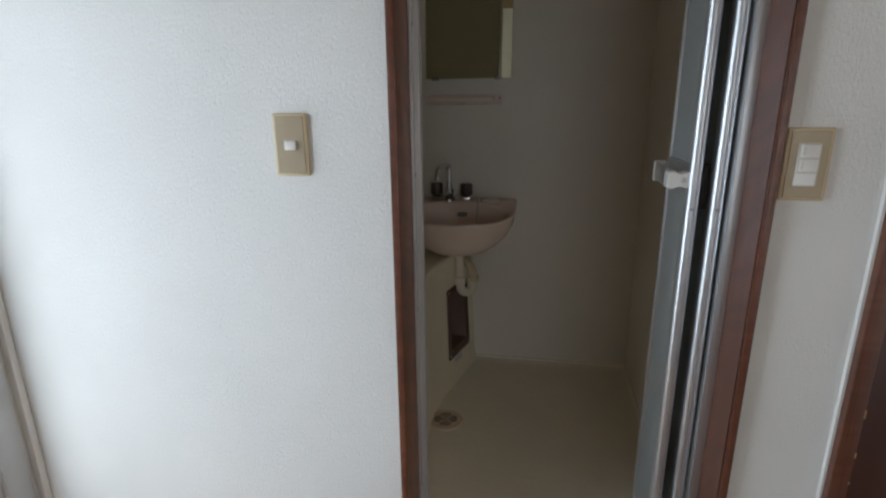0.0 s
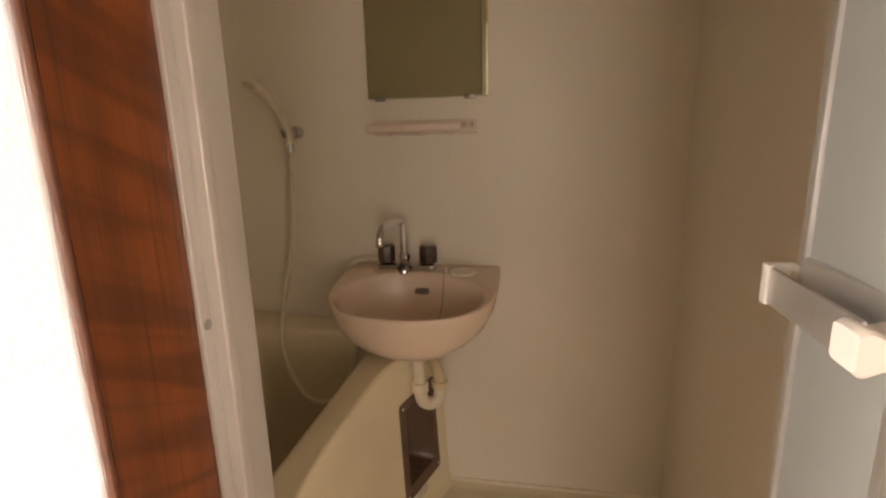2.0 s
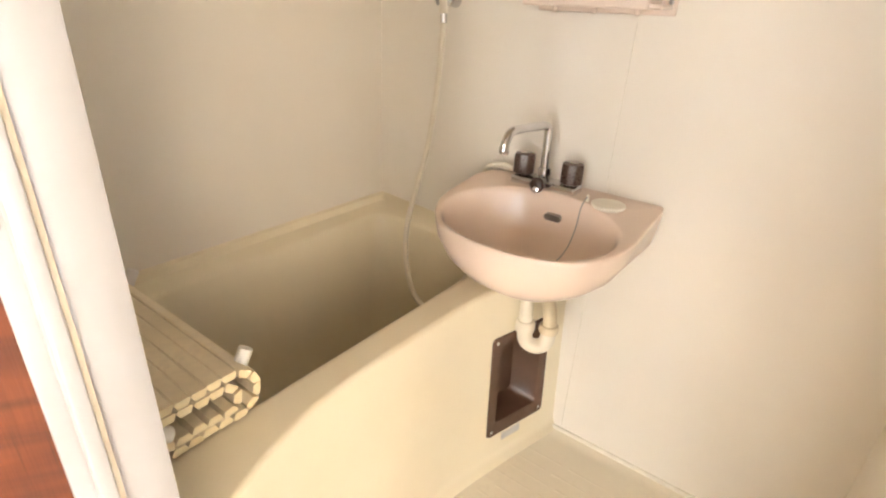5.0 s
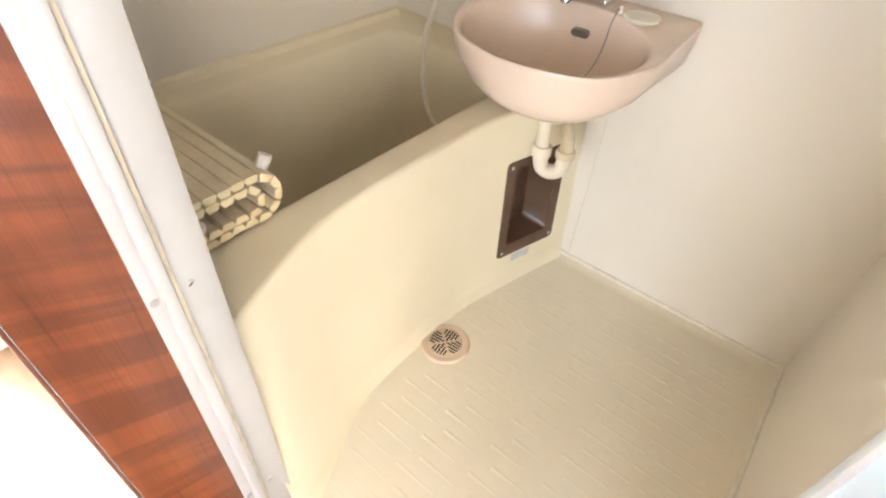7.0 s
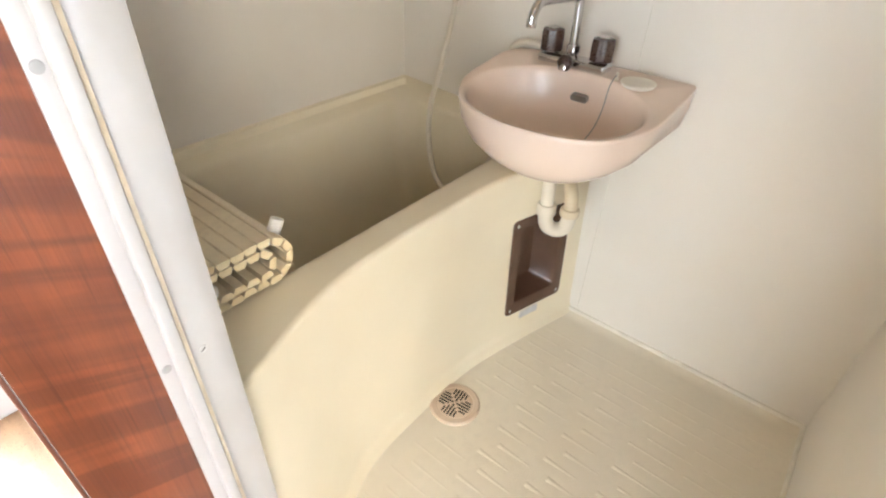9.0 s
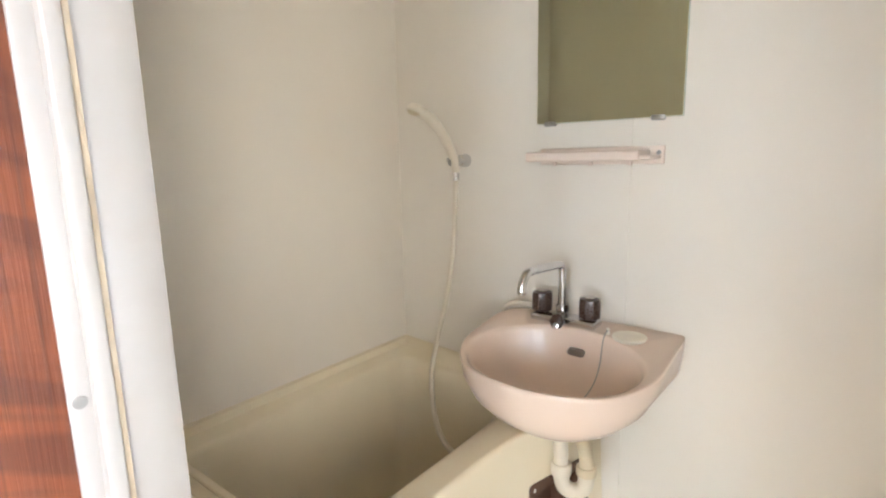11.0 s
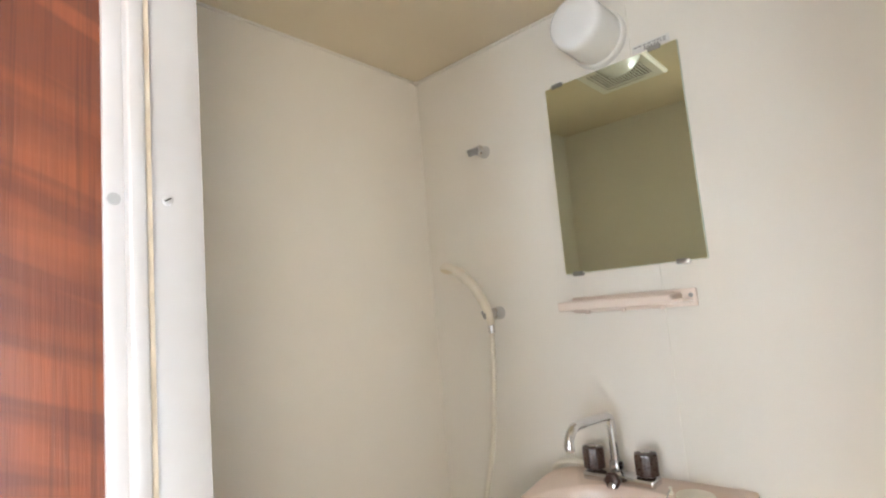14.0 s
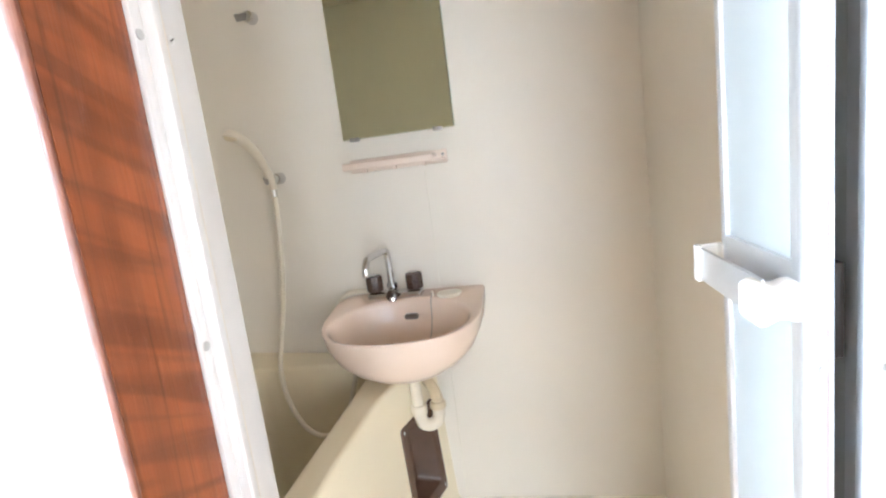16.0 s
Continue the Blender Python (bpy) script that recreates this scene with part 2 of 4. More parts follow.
def grid_faces(bm, rings, close_u=True, cap0=False, cap1=False, skip=None):
    rows = [[bm.verts.new(p) for p in r] for r in rings]
    n = len(rows[0])
    for i in range(len(rows) - 1):
        for j in range(n if close_u else n - 1):
            if skip and skip(i, j):
                continue
            bm.faces.new((rows[i][j], rows[i][(j + 1) % n], rows[i + 1][(j + 1) % n], rows[i + 1][j]))
    if cap0:
        bm.faces.new(rows[0])
    if cap1:
        bm.faces.new(rows[-1])
    return bm


def lathe(profile, m, seg=28, lobes=0, depth=0.0):
    """Revolves (radius, height) points round z, then moves them by m. lobes: flutes round the side."""
    rings = []
    for r, z in profile:
        rings.append([m @ Vector(((r * (1 + depth * math.cos(lobes * a))) * math.cos(a), (r * (1 + depth * math.cos(lobes * a))) * math.sin(a), z))
                      for a in (2 * math.pi * k / seg for k in range(seg))])
    return grid_faces(bmesh.new(), rings, True, True, True)


def spline(pts, per=8):
    """A smooth line through the points (Catmull-Rom)."""
    p = [Vector(q) for q in pts]
    p = [p[0] * 2 - p[1], *p, p[-1] * 2 - p[-2]]
    out = []
    for i in range(1, len(p) - 2):
        for k in range(per):
            t = k / per
            out.append(0.5 * (2 * p[i] + (p[i + 1] - p[i - 1]) * t + (2 * p[i - 1] - 5 * p[i] + 4 * p[i + 1] - p[i + 2]) * t * t
                              + (3 * p[i] - p[i - 1] - 3 * p[i + 1] + p[i + 2]) * t ** 3))
    return out + [p[-2]]


def tube(pts, radius, seg=14, flat=1.0):
    """Sweeps a circle along the points. radius: a number, or one for each end."""
    pts = [Vector(q) for q in pts]
    up = Vector((0.13, 0.31, 0.94))
    rings = []
    for i, p in enumerate(pts):
        d = (pts[min(i + 1, len(pts) - 1)] - pts[max(i - 1, 0)]).normalized()
        a = (up - d * up.dot(d)).normalized()
        up = a
        b = d.cross(a)
        r = radius if not isinstance(radius, tuple) else radius[0] + (radius[1] - radius[0]) * i / (len(pts) - 1)
        rings.append([p + a * r * flat * math.cos(w) + b * r * math.sin(w) for w in (2 * math.pi * k / seg for k in range(seg))])
    return grid_faces(bmesh.new(), rings, True, True, True)


def table(points, y):
    """Smooth interpolation in a short table of (y, value)."""
    ys, vs = [p[0] for p in points], [p[1] for p in points]
    if y <= ys[0]:
        return vs[0]
    for i in range(len(ys) - 1):
        if y <= ys[i + 1]:
            t = (y - ys[i]) / (ys[i + 1] - ys[i])
            m0 = (vs[i + 1] - vs[max(i - 1, 0)]) / (ys[i + 1] - ys[max(i - 1, 0)])
            m1 = (vs[min(i + 2, len(vs) - 1)] - vs[i]) / (ys[min(i + 2, len(vs) - 1)] - ys[i])
            h = ys[i + 1] - ys[i]
            return ((2 * t ** 3 - 3 * t * t + 1) * vs[i] + (t ** 3 - 2 * t * t + t) * h * m0 + (-2 * t ** 3 + 3 * t * t) * vs[i + 1] + (t ** 3 - t * t) * h * m1)
    return vs[-1]


# ---- the large structure ----
# hall: x -1.40 to 1.35, y -3.2 to 0, floor at -0.17; bathroom: x -1.045 to 0.322, y 0.165 to 1.2, floor at 0
HL, HR, HB, HF, HC = -1.40, 1.35, -3.2, -0.17, 2.23
BL, BR, BB, BC, BF = -1.045, 0.322, 1.2, 1.948, 0.165
JL, JR, JT = -0.351, 0.303, 1.86          # jamb faces and head of the bathroom doorway
D0, D1, DT = 0.520, 1.25, 1.85            # second door


def structure(name, bm, mat, label, category, smooth=False):
    return solid(name, bm, mat, label, category, kind="structure", smooth=smooth)


bm = box(HL, JL - 0.0135, 0, 0.13, HF, HC)
box(JL - 0.0135, JR + 0.0145, 0, 0.13, JT + 0.03, HC, bm=bm)
box(JL - 0.0135, JR + 0.0145, 0, 0.13, HF, -0.012, bm=bm)
box(JR + 0.0145, D0, 0, 0.13, HF, HC, bm=bm)
box(D0, D1, 0, 0.13, DT, HC, bm=bm)
box(D1, HR, 0, 0.13, HF, HC, bm=bm)
box(D0, D1, 0.06, 0.13, HF, DT, bm=bm)
structure("wall_hall_front", bm, PAPER, "white textured wallpaper wall with the bathroom doorway", "wall")

bm = box(HL - 0.1, HL, HB, -1.05, HF, HC)
box(HL - 0.1, HL, -0.10, 0.13, HF, HC, bm=bm)
box(HL - 0.1, HL, -1.05, -0.10, 1.75, HC, bm=bm)
box(HL - 0.1, HL, -1.05, -0.10, HF, -0.1, bm=bm)
structure("wall_hall_side", bm, PAPER, "white papered hall wall with a sliding window", "wall")
bm = box(HR, HR + 0.1, HB, -1.95, HF, HC)
box(HR, HR + 0.1, -0.55, 0.13, HF, HC, bm=bm)
box(HR, HR + 0.1, -1.95, -0.55, 1.85, HC, bm=bm)
box(HR, HR + 0.1, -1.95, -0.55, HF, 0.15, bm=bm)
structure("wall_hall_right", bm, PAPER, "white papered hall wall with a wide unseen window added for fill light", "wall")
bm = box(HL, -0.1, HB - 0.1, HB, HF, HC)
box(1.3, HR, HB - 0.1, HB, HF, HC, bm=bm)
box(-0.1, 1.3, HB - 0.1, HB, 1.85, HC, bm=bm)
box(-0.1, 1.3, HB - 0.1, HB, HF, 0.15, bm=bm)
structure("wall_hall_back", bm, PAPER, "white papered hall wall with a wide unseen window added for fill light", "wall")
structure("floor_hall", box(HL - 0.1, HR + 0.1, HB - 0.1, 0.13, HF - 0.1, HF), HALL_FLOOR, "unseen brown wooden hall floor, dark to cut bounced light", "floor")
structure("ceiling_hall", box(HL - 0.1, HR + 0.1, HB - 0.1, 0.13, HC, HC + 0.1), HALL_CEIL, "unseen hall ceiling, brown to cut and warm bounced light", "ceiling")

structure("wall_bath_left", box(BL - 0.05, BL, 0.13, BB + 0.05, -0.1, BC), PANEL, "cream plastic bathroom wall panel beside the tub", "wall")
structure("wall_bath_right", box(BR, BR + 0.05, 0.13, BB + 0.05, -0.1, BC), PANEL, "cream plastic bathroom wall panel", "wall")
back = structure("wall_bath_back", box(BL, -0.3175, BB, BB + 0.05, -0.1, BC), PANEL, "cream plastic bathroom back wall of two panels", "wall")
part("panel", box(-0.3145, BR, BB - 0.001, BB + 0.05, -0.1, BC), PANEL, back)
part("joint", box(-0.3175, -0.3145, BB + 0.003, BB + 0.05, -0.1, BC), CAULK, back, "cream sealant joint between two panels")
bm = box(BL, JL, 0.131, BF, -0.1, BC)
box(JR + 0.008, BR, 0.131, BF, -0.1, BC, bm=bm)
box(JL, JR + 0.008, 0.131, BF, JT, BC, bm=bm)
structure("wall_bath_front", bm, PANEL, "cream plastic bathroom wall around the doorway", "wall")
structure("ceiling_bath", box(BL - 0.05, BR + 0.05, 0.13, BB + 0.05, BC, BC + 0.05), CEIL, "cream bathroom ceiling", "ceiling")

trim = thing("trim_bath_ceiling", "thin cream cove trim along the bathroom ceiling", "trim", kind="structure")
for a, b in (((BL, BB - 0.007, BC - 0.008), (BR, BB, BC)), ((BL, BF, BC - 0.008), (BL + 0.007, BB - 0.008, BC)), ((BR - 0.007, BF, BC - 0.008), (BR, BB - 0.008, BC))):
    part("cove", box(a[0], b[0], a[1], b[1], a[2], b[2] - 0.0005, 0.0025), PANEL, trim)
part("corner_cap", box(BL + 0.001, BL + 0.016, BB - 0.016, BB - 0.001, BC - 0.016, BC - 0.001, 0.005), PANEL, trim)

# floor pan: gently dished towards the drain, with an upstand and low anti-slip ridges
DRAIN = (-0.392, 0.685)
floor = thing("floor_bath", "cream plastic shower floor pan with raised anti-slip ridges", "floor", kind="structure")
nx, ny = 40, 50
bm = bmesh.new()
rows = []
for j in range(ny + 1):
    y = 0.10 + (BB - 0.10) * j / ny
    row = []
    for i in range(nx + 1):
        x = -0.56 + (BR + 0.56) * i / nx
        d = math.hypot(x - DRAIN[0], y - DRAIN[1])
        z = -0.010 + 0.010 * min(1, d / 0.45)
        edge = min(BR - x, BB - y)
        z += 0.012 * max(0, 1 - edge / 0.02) ** 2
        row.append((x, y, z))
    rows.append(row)
part("pan", grid_faces(bm, rows, False), PAN, floor)
bm = bmesh.new()
for r in range(22):
    y = 0.20 + 0.042 * r
    for c in range(5):
        x0 = -0.40 + 0.132 * c + (0.03 if r % 2 else 0)
        x1 = min(x0 + 0.118, BR - 0.04)
        if x1 - x0 < 0.03 or (abs(y - DRAIN[1]) < 0.075 and x0 < DRAIN[0] + 0.075):
            continue
        d = math.hypot((x0 + x1) / 2 - DRAIN[0], y - DRAIN[1])
        z = -0.010 + 0.010 * min(1, d / 0.45)
        v = [bm.verts.new(q) for q in ((x0, y - 0.007, z - 0.0012), (x1, y - 0.007, z - 0.0012), (x1, y + 0.007, z - 0.0012), (x0, y + 0.007, z - 0.0012),
                                       (x0 + 0.006, y - 0.002, z + 0.0006), (x1 - 0.006, y - 0.002, z + 0.0006), (x1 - 0.006, y + 0.002, z + 0.0006), (x0 + 0.006, y + 0.002, z + 0.0006))]
        for f in ((4, 5, 6, 7), (0, 1, 5, 4), (1, 2, 6, 5), (2, 3, 7, 6), (3, 0, 4, 7)):
            bm.faces.new([v[k] for k in f])
tagged(part("anti_slip_ridges", bm, PAN, floor), kind="stuff")
part("sealant_bead", tube([(-0.36, BB - 0.004, 0.010), (BR - 0.003, BB - 0.004, 0.010)], 0.007, 8), CAULK, floor, "cream sealant bead at the wall foot")
part("sealant_bead", tube([(BR - 0.004, BF, 0.010), (BR - 0.004, BB - 0.004, 0.010)], 0.006, 8), CAULK, floor)
part("sill", box(JL, JR + 0.008, 0.095, BF + 0.006, -0.05, 0.004, 0.003), ALU_WHITE, floor, "pale aluminium door sill")

# doorway: brown casing and jambs, aluminium door frame
frame_ob = thing("door_frame_1", "red-brown wooden casing and jambs of the bathroom doorway", "door frame", kind="structure")
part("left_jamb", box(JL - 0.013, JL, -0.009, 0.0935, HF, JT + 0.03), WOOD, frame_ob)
part("left_casing", box(JL - 0.015, JL + 0.0006, -0.014, -0.0095, HF, JT + 0.03, 0.0015), WOOD_EDGE, frame_ob)
part("right_jamb", box(JR, JR + 0.013, -0.006, 0.096, HF, JT + 0.03), WOOD_EDGE, frame_ob)
part("right_casing", box(JR + 0.001, JR + 0.0155, -0.016, -0.0065, HF, JT + 0.03, 0.003), WOOD_EDGE, frame_ob)
part("head", box(JL, JR, -0.020, 0.096, JT, JT + 0.03), WOOD_EDGE, frame_ob)
part("threshold", box(JL, JR, -0.020, 0.094, -0.0115, 0.0, 0.003), WOOD_EDGE, frame_ob)

alu = thing("door_frame_2", "pale aluminium folding-door frame with screws", "door frame", kind="structure")
part("outer_strip", box(JL, JL + 0.006, 0.0930, 0.1078, 0.004, JT, 0.0012), ALU_WHITE, alu)
part("door_stop", box(JL, JL + 0.018, 0.1075, 0.1205, 0.004, JT, 0.002, 3), ALU_WHITE, alu, "rounded aluminium door stop")
part("gasket", box(JL, JL + 0.0145, 0.1204, 0.1252, 0.004, JT), GASKET, alu, "tan rubber gasket line")
part("inner_strip", box(JL, JL + 0.009, 0.1250, BF + 0.004, 0.004, JT, 0.0015), ALU_WHITE, alu)
part("right_strip", box(JR - 0.019, JR + 0.008, 0.0965, BF + 0.004, 0.004, JT, 0.0015), ALU, alu)
part("head_strip", box(JL, JR, 0.0965, BF, JT - 0.035, JT - 0.0005, 0.0015), ALU, alu)
for z in (0.20, 0.678, 0.987, 1.287, 1.62):
    if z != 0.987:
        s = part("screw", lathe([(0.0052, 0), (0.0048, 0.0016), (0.002, 0.0022)], pose(JL + 0.0085, 0.1385, z + 0.002, 0, 90, 0), 14), STAINLESS, alu, "steel cross-head screw")
        part("slot", box(0, 0.0004, -0.003, 0.003, -0.0007, 0.0007, m=pose(JL + 0.0108, 0.1385, z + 0.002, 30)), BLACK, s)
    part("screw", lathe([(0.0052, 0), (0.0048, 0.0012), (0.002, 0.0016)], pose(JL + 0.0060, 0.1000, z, 0, 90, 0), 14), SCREW, alu, "steel cross-head screw")

# second door in the hall
frame3 = thing("door_frame_3", "dark brown worn wooden door casing", "door frame", kind="structure")
part("left_casing", box(D0 - 0.032, D0, -0.026, 0.03, HF, DT + 0.03, 0.003), WOOD_EDGE, frame3)
part("right_casing", box(D1, D1 + 0.032, -0.026, 0.03, HF, DT + 0.03, 0.003), WOOD_EDGE, frame3)
part("head_casing", box(D0, D1, -0.026, 0.03, DT, DT + 0.03, 0.003), WOOD_EDGE, frame3)
part("sealant_line", box(D0 - 0.037, D0 - 0.032, -0.010, -0.0005, HF, DT + 0.03), WHITE, frame3, "white sealant line along the casing")
for k in range(9):
    z = -0.1 + 0.085 * k + 0.02 * math.sin(k * 2.3)
    part("chip", box(D0 - 0.0022, D0 + 0.0006, -0.0264, -0.024, z, z + 0.005 + 0.006 * (k % 3), 0.0005, 1), WORN, frame3, "chipped bare wood edge")
door = thing("door_2", "closed dark brown flush door with a brass knob", "door", kind="structure")
part("leaf_upper", box(D0 + 0.002, D1 - 0.002, 0.008, 0.044, 0.744, DT - 0.003, 0.002), DOOR, door)
part("leaf_lower", box(D0 + 0.002, D1 - 0.002, 0.008, 0.044, HF + 0.006, 0.741, 0.002), DOOR, door)
part("split_line", box(D0 + 0.002, D1 - 0.002, 0.0095, 0.044, 0.741, 0.744), WORN, door, "thin worn line across the door")
plate = part("knob_plate", box(0.560, 0.610, 0.002, 0.008, 0.735, 0.832, 0.008, 3), BRASS, door, "aged brass knob plate")
part("knob", lathe([(0.012, 0), (0.012, 0.022), (0.022, 0.03), (0.0265, 0.044), (0.024, 0.056), (0.014, 0.061), (0.004, 0.062)], pose(0.586, 0.002, 0.785, 90, 0, 0)), CHROME, plate, "round polished metal door knob")

# sliding windows
def window(name, m, w, h, label):
    """A two-sash sliding window; local x along the wall, z up, y through it."""
    win = thing(name, label, "window", kind="structure")
    win.matrix_world = m
    for nm, b in (("window_sill", (0, w, -0.05, 0.05, 0, 0.03)), ("head_rail", (0, w, -0.05, 0.05, h - 0.03, h)), ("side_rail", (0, 0.03, -0.05, 0.05, 0.03, h - 0.03)), ("side_rail", (w - 0.03, w, -0.05, 0.05, 0.03, h - 0.03))):
        part(nm, box(*b, 0.002), ALU, win)
    for k, (a, b, y) in enumerate(((0.03, w / 2 + 0.02, -0.02), (w / 2 - 0.02, w - 0.03, 0.015))):
        bm = box(a, a + 0.04, y - 0.012, y + 0.012, 0.03, h - 0.03, 0.002)
        box(b - 0.04, b, y - 0.012, y + 0.012, 0.03, h - 0.03, 0.002, bm=bm)
        box(a + 0.04, b - 0.04, y - 0.012, y + 0.012, 0.03, 0.08, 0.002, bm=bm)
        box(a + 0.04, b - 0.04, y - 0.012, y + 0.012, h - 0.07, h - 0.03, 0.002, bm=bm)
        sash = part("window_frame", bm, ALU, win)
        pane = part("pane", box(a + 0.038, b - 0.038, y - 0.003, y + 0.003, 0.078, h - 0.068), GLASS, sash)
        pane.visible_shadow = False
    return win


window("window_1", pose(HL - 0.05, -1.05, -0.1, 0, 0, 90), 0.95, 1.85, "aluminium sliding window with frosted panes beside the hall wall")
# unseen window, added as the opening for the warm fill lamp
window("fill_window_2", pose(HR + 0.05, -1.95, 0.15, 0, 0, 90), 1.40, 1.70, "unseen wide aluminium sliding window, added for warm fill light from the right")
# window added out of view, where the back fill lamp stands
window("fill_window_3", pose(-0.1, HB - 0.05, 0.15), 1.40, 1.70, "unseen wide aluminium sliding window, added at the hall's end for fill light")
w_trim = thing("trim_corner", "white painted corner trim strip beside the window", "trim", kind="structure")
part("strip", box(HL + 0.0005, HL + 0.022, -0.020, -0.0005, HF, HC - 0.001, 0.003), WHITE, w_trim)
part("strip", box(HL + 0.0005, HL + 0.012, -0.098, -0.035, HF, HC - 0.001, 0.003), ALU_WHITE, w_trim)

gm = bmesh.new()
bmesh.ops.create_grid(gm, x_segments=1, y_segments=1, size=600, matrix=Matrix.Translation((0, 0, -1.2)))
structure("ground", gm, GROUND, "grey ground outside", "ground")

# ---- bathtub ----
EDGE = ((0.165, -0.372), (0.20, -0.382), (0.27, -0.410), (0.34, -0.436), (0.43, -0.456), (0.55, -0.463), (0.67, -0.461), (0.87, -0.452), (1.0, -0.42), (1.2, -0.372))
FOOT = ((0.165, -0.330), (0.222, -0.350), (0.33, -0.408), (0.43, -0.446), (0.60, -0.458), (0.78, -0.455), (0.95, -0.418), (1.2, -0.345))
RIM_Z, RIM_X = 0.545, -0.526
PY0, PY1, PZ0, PZ1 = 0.966, 1.112, 0.138, 0.385      # hole of the inspection tray


def apron_x(y, z):
    """The apron's face: leans out towards the floor and curls into the pan."""
    t = max(0.0, min(1.0, z / 0.515))
    return table(FOOT, y) * (1 - t) + table(EDGE, y) * t + 0.022 * max(0, 1 - z / 0.035) ** 2


tub = thing("bathtub", "cream moulded plastic bathtub with a bowed apron", "bathtub", at=(-0.7, 0.68, 0))
ys = sorted(set([0.160 + 0.03 * k for k in range(35)] + [PY0, PY1, BB]))
ys = [y for y in ys if y <= BB]
zs = sorted(set([0.0, 0.006, 0.014, 0.025, 0.04, 0.08, 0.2, 0.26, 0.32, 0.43, 0.49, 0.512, PZ0, PZ1]))
bm = bmesh.new()
rows = []
for y in ys:
    prof = [(apron_x(y, z), y, z - 0.012 if z == 0 else z) for z in zs]
    e = table(EDGE, y)
    r = 0.012
    for k in range(1, 8):
        a = math.pi / 2 * k / 7
        prof.append((e - r + r * math.cos(a), y, RIM_Z - r + r * math.sin(a)))
    prof.append(((e + RIM_X) / 2, y, RIM_Z + 0.001))
    prof.append((RIM_X + 0.004, y, RIM_Z + 0.001))
    rows.append([Vector(p) - tub.location for p in prof])


def in_hole(i, j):
    return ys[i] >= PY0 - 1e-6 and ys[i + 1] <= PY1 + 1e-6 and j + 1 < len(zs) and zs[j] >= PZ0 - 1e-6 and zs[j + 1] <= PZ1 + 1e-6


part("apron", grid_faces(bm, rows, False, skip=in_hole), TUB, tub)


def rounded(x0, x1, y0, y1, r, z, n=8):
    pts = []
    for cx, cy, a0 in ((x1 - r, y1 - r, 0), (x0 + r, y1 - r, 90), (x0 + r, y0 + r, 180), (x1 - r, y0 + r, 270)):
        for k in range(n + 1):
            a = radians(a0 + 90 * k / n)
            pts.append(Vector((cx + r * math.cos(a), cy + r * math.sin(a), z)) - tub.location)
    return pts


TX0, TX1, TY0, TY1 = -0.992, RIM_X, 0.215, 1.135
rings = [rounded(BL + 0.001, RIM_X + 0.0045, BF, BB - 0.001, 0.004, RIM_Z + 0.034), rounded(BL + 0.014, RIM_X + 0.004, BF, BB - 0.014, 0.008, RIM_Z + 0.030),
         rounded(BL + 0.020, RIM_X + 0.004, BF + 0.001, BB - 0.020, 0.012, RIM_Z + 0.013)]
rings = [[Vector((v.x, v.y, (RIM_Z + 0.001) if v.x + tub.location.x > RIM_X - 0.006 else v.z)) for v in r] for r in rings]
for inset, z, r in ((0.0, RIM_Z + 0.001, 0.055), (0.006, RIM_Z - 0.003, 0.055), (0.011, RIM_Z - 0.015, 0.056), (0.016, 0.45, 0.06), (0.03, 0.25, 0.07), (0.045, 0.12, 0.08), (0.06, 0.075, 0.085), (0.09, 0.055, 0.08), (0.15, 0.05, 0.06)):
    rings.append(rounded(TX0 + inset, TX1 - inset, TY0 + inset, TY1 - inset, r, z))
part("tub_shell", grid_faces(bmesh.new(), rings, True, False, True), TUB, tub, "deep cream tub basin with a raised back ledge")

# brown inspection tray set in the apron
tray = thing("inspection_tray", "brown plastic recessed inspection cover in the tub apron", "access panel", at=(-0.42, 1.04, 0.09))


def on_apron(y, z, out):
    return Vector((apron_x(y, z) + out, y, z)) - tray.location


def tray_ring(grow, out, back=0.0, r=0.012):
    pts = []
    y0, y1, z0, z1 = PY0 - grow, PY1 + grow, PZ0 - grow * 1.45, PZ1 + grow
    for cy, cz, a0 in ((y1 - r, z1 - r, 0), (y0 + r, z1 - r, 90), (y0 + r, z0 + r, 180), (y1 - r, z0 + r, 270)):
        for k in range(5):
            a = radians(a0 + 22.5 * k)
            y, z = cy + r * math.cos(a), cz + r * math.sin(a)
            pts.append(on_apron(y, z, out) - Vector((back, 0, 0)))
    return pts


part("flange", grid_faces(bmesh.new(), [tray_ring(0.027, 0.0005), tray_ring(0.026, 0.004), tray_ring(0.003, 0.005), tray_ring(-0.001, 0.001)]), TRAY, tray)
part("recess", grid_faces(bmesh.new(), [tray_ring(-0.0008, 0.0012), tray_ring(-0.008, 0, 0.055, 0.014), tray_ring(-0.014, 0, 0.068, 0.016)], True, False, True), TRAY, tray)
for y, z in ((PY0 - 0.013, PZ1 + 0.012), (PY0 - 0.013, PZ0 - 0.022), (PY1 + 0.013, PZ1 + 0.012), (PY1 + 0.013, PZ0 - 0.022)):
    part("screw", lathe([(0.0045, 0), (0.0042, 0.0016), (0.001, 0.002)], Matrix.Translation(on_apron(y, z, 0.004)) @ pose(0, 0, 0, 0, 90, 0), 12), STAINLESS, tray, "small steel screw")
tag = bmesh.new()
tag_at = [Vector((apron_x(y, z) + o, y, z)) for o in (0.0005, 0.002) for y, z in ((0.995, 0.066), (1.060, 0.066), (1.060, 0.090), (0.995, 0.090))]
tv = [tag.verts.new(p) for p in tag_at]
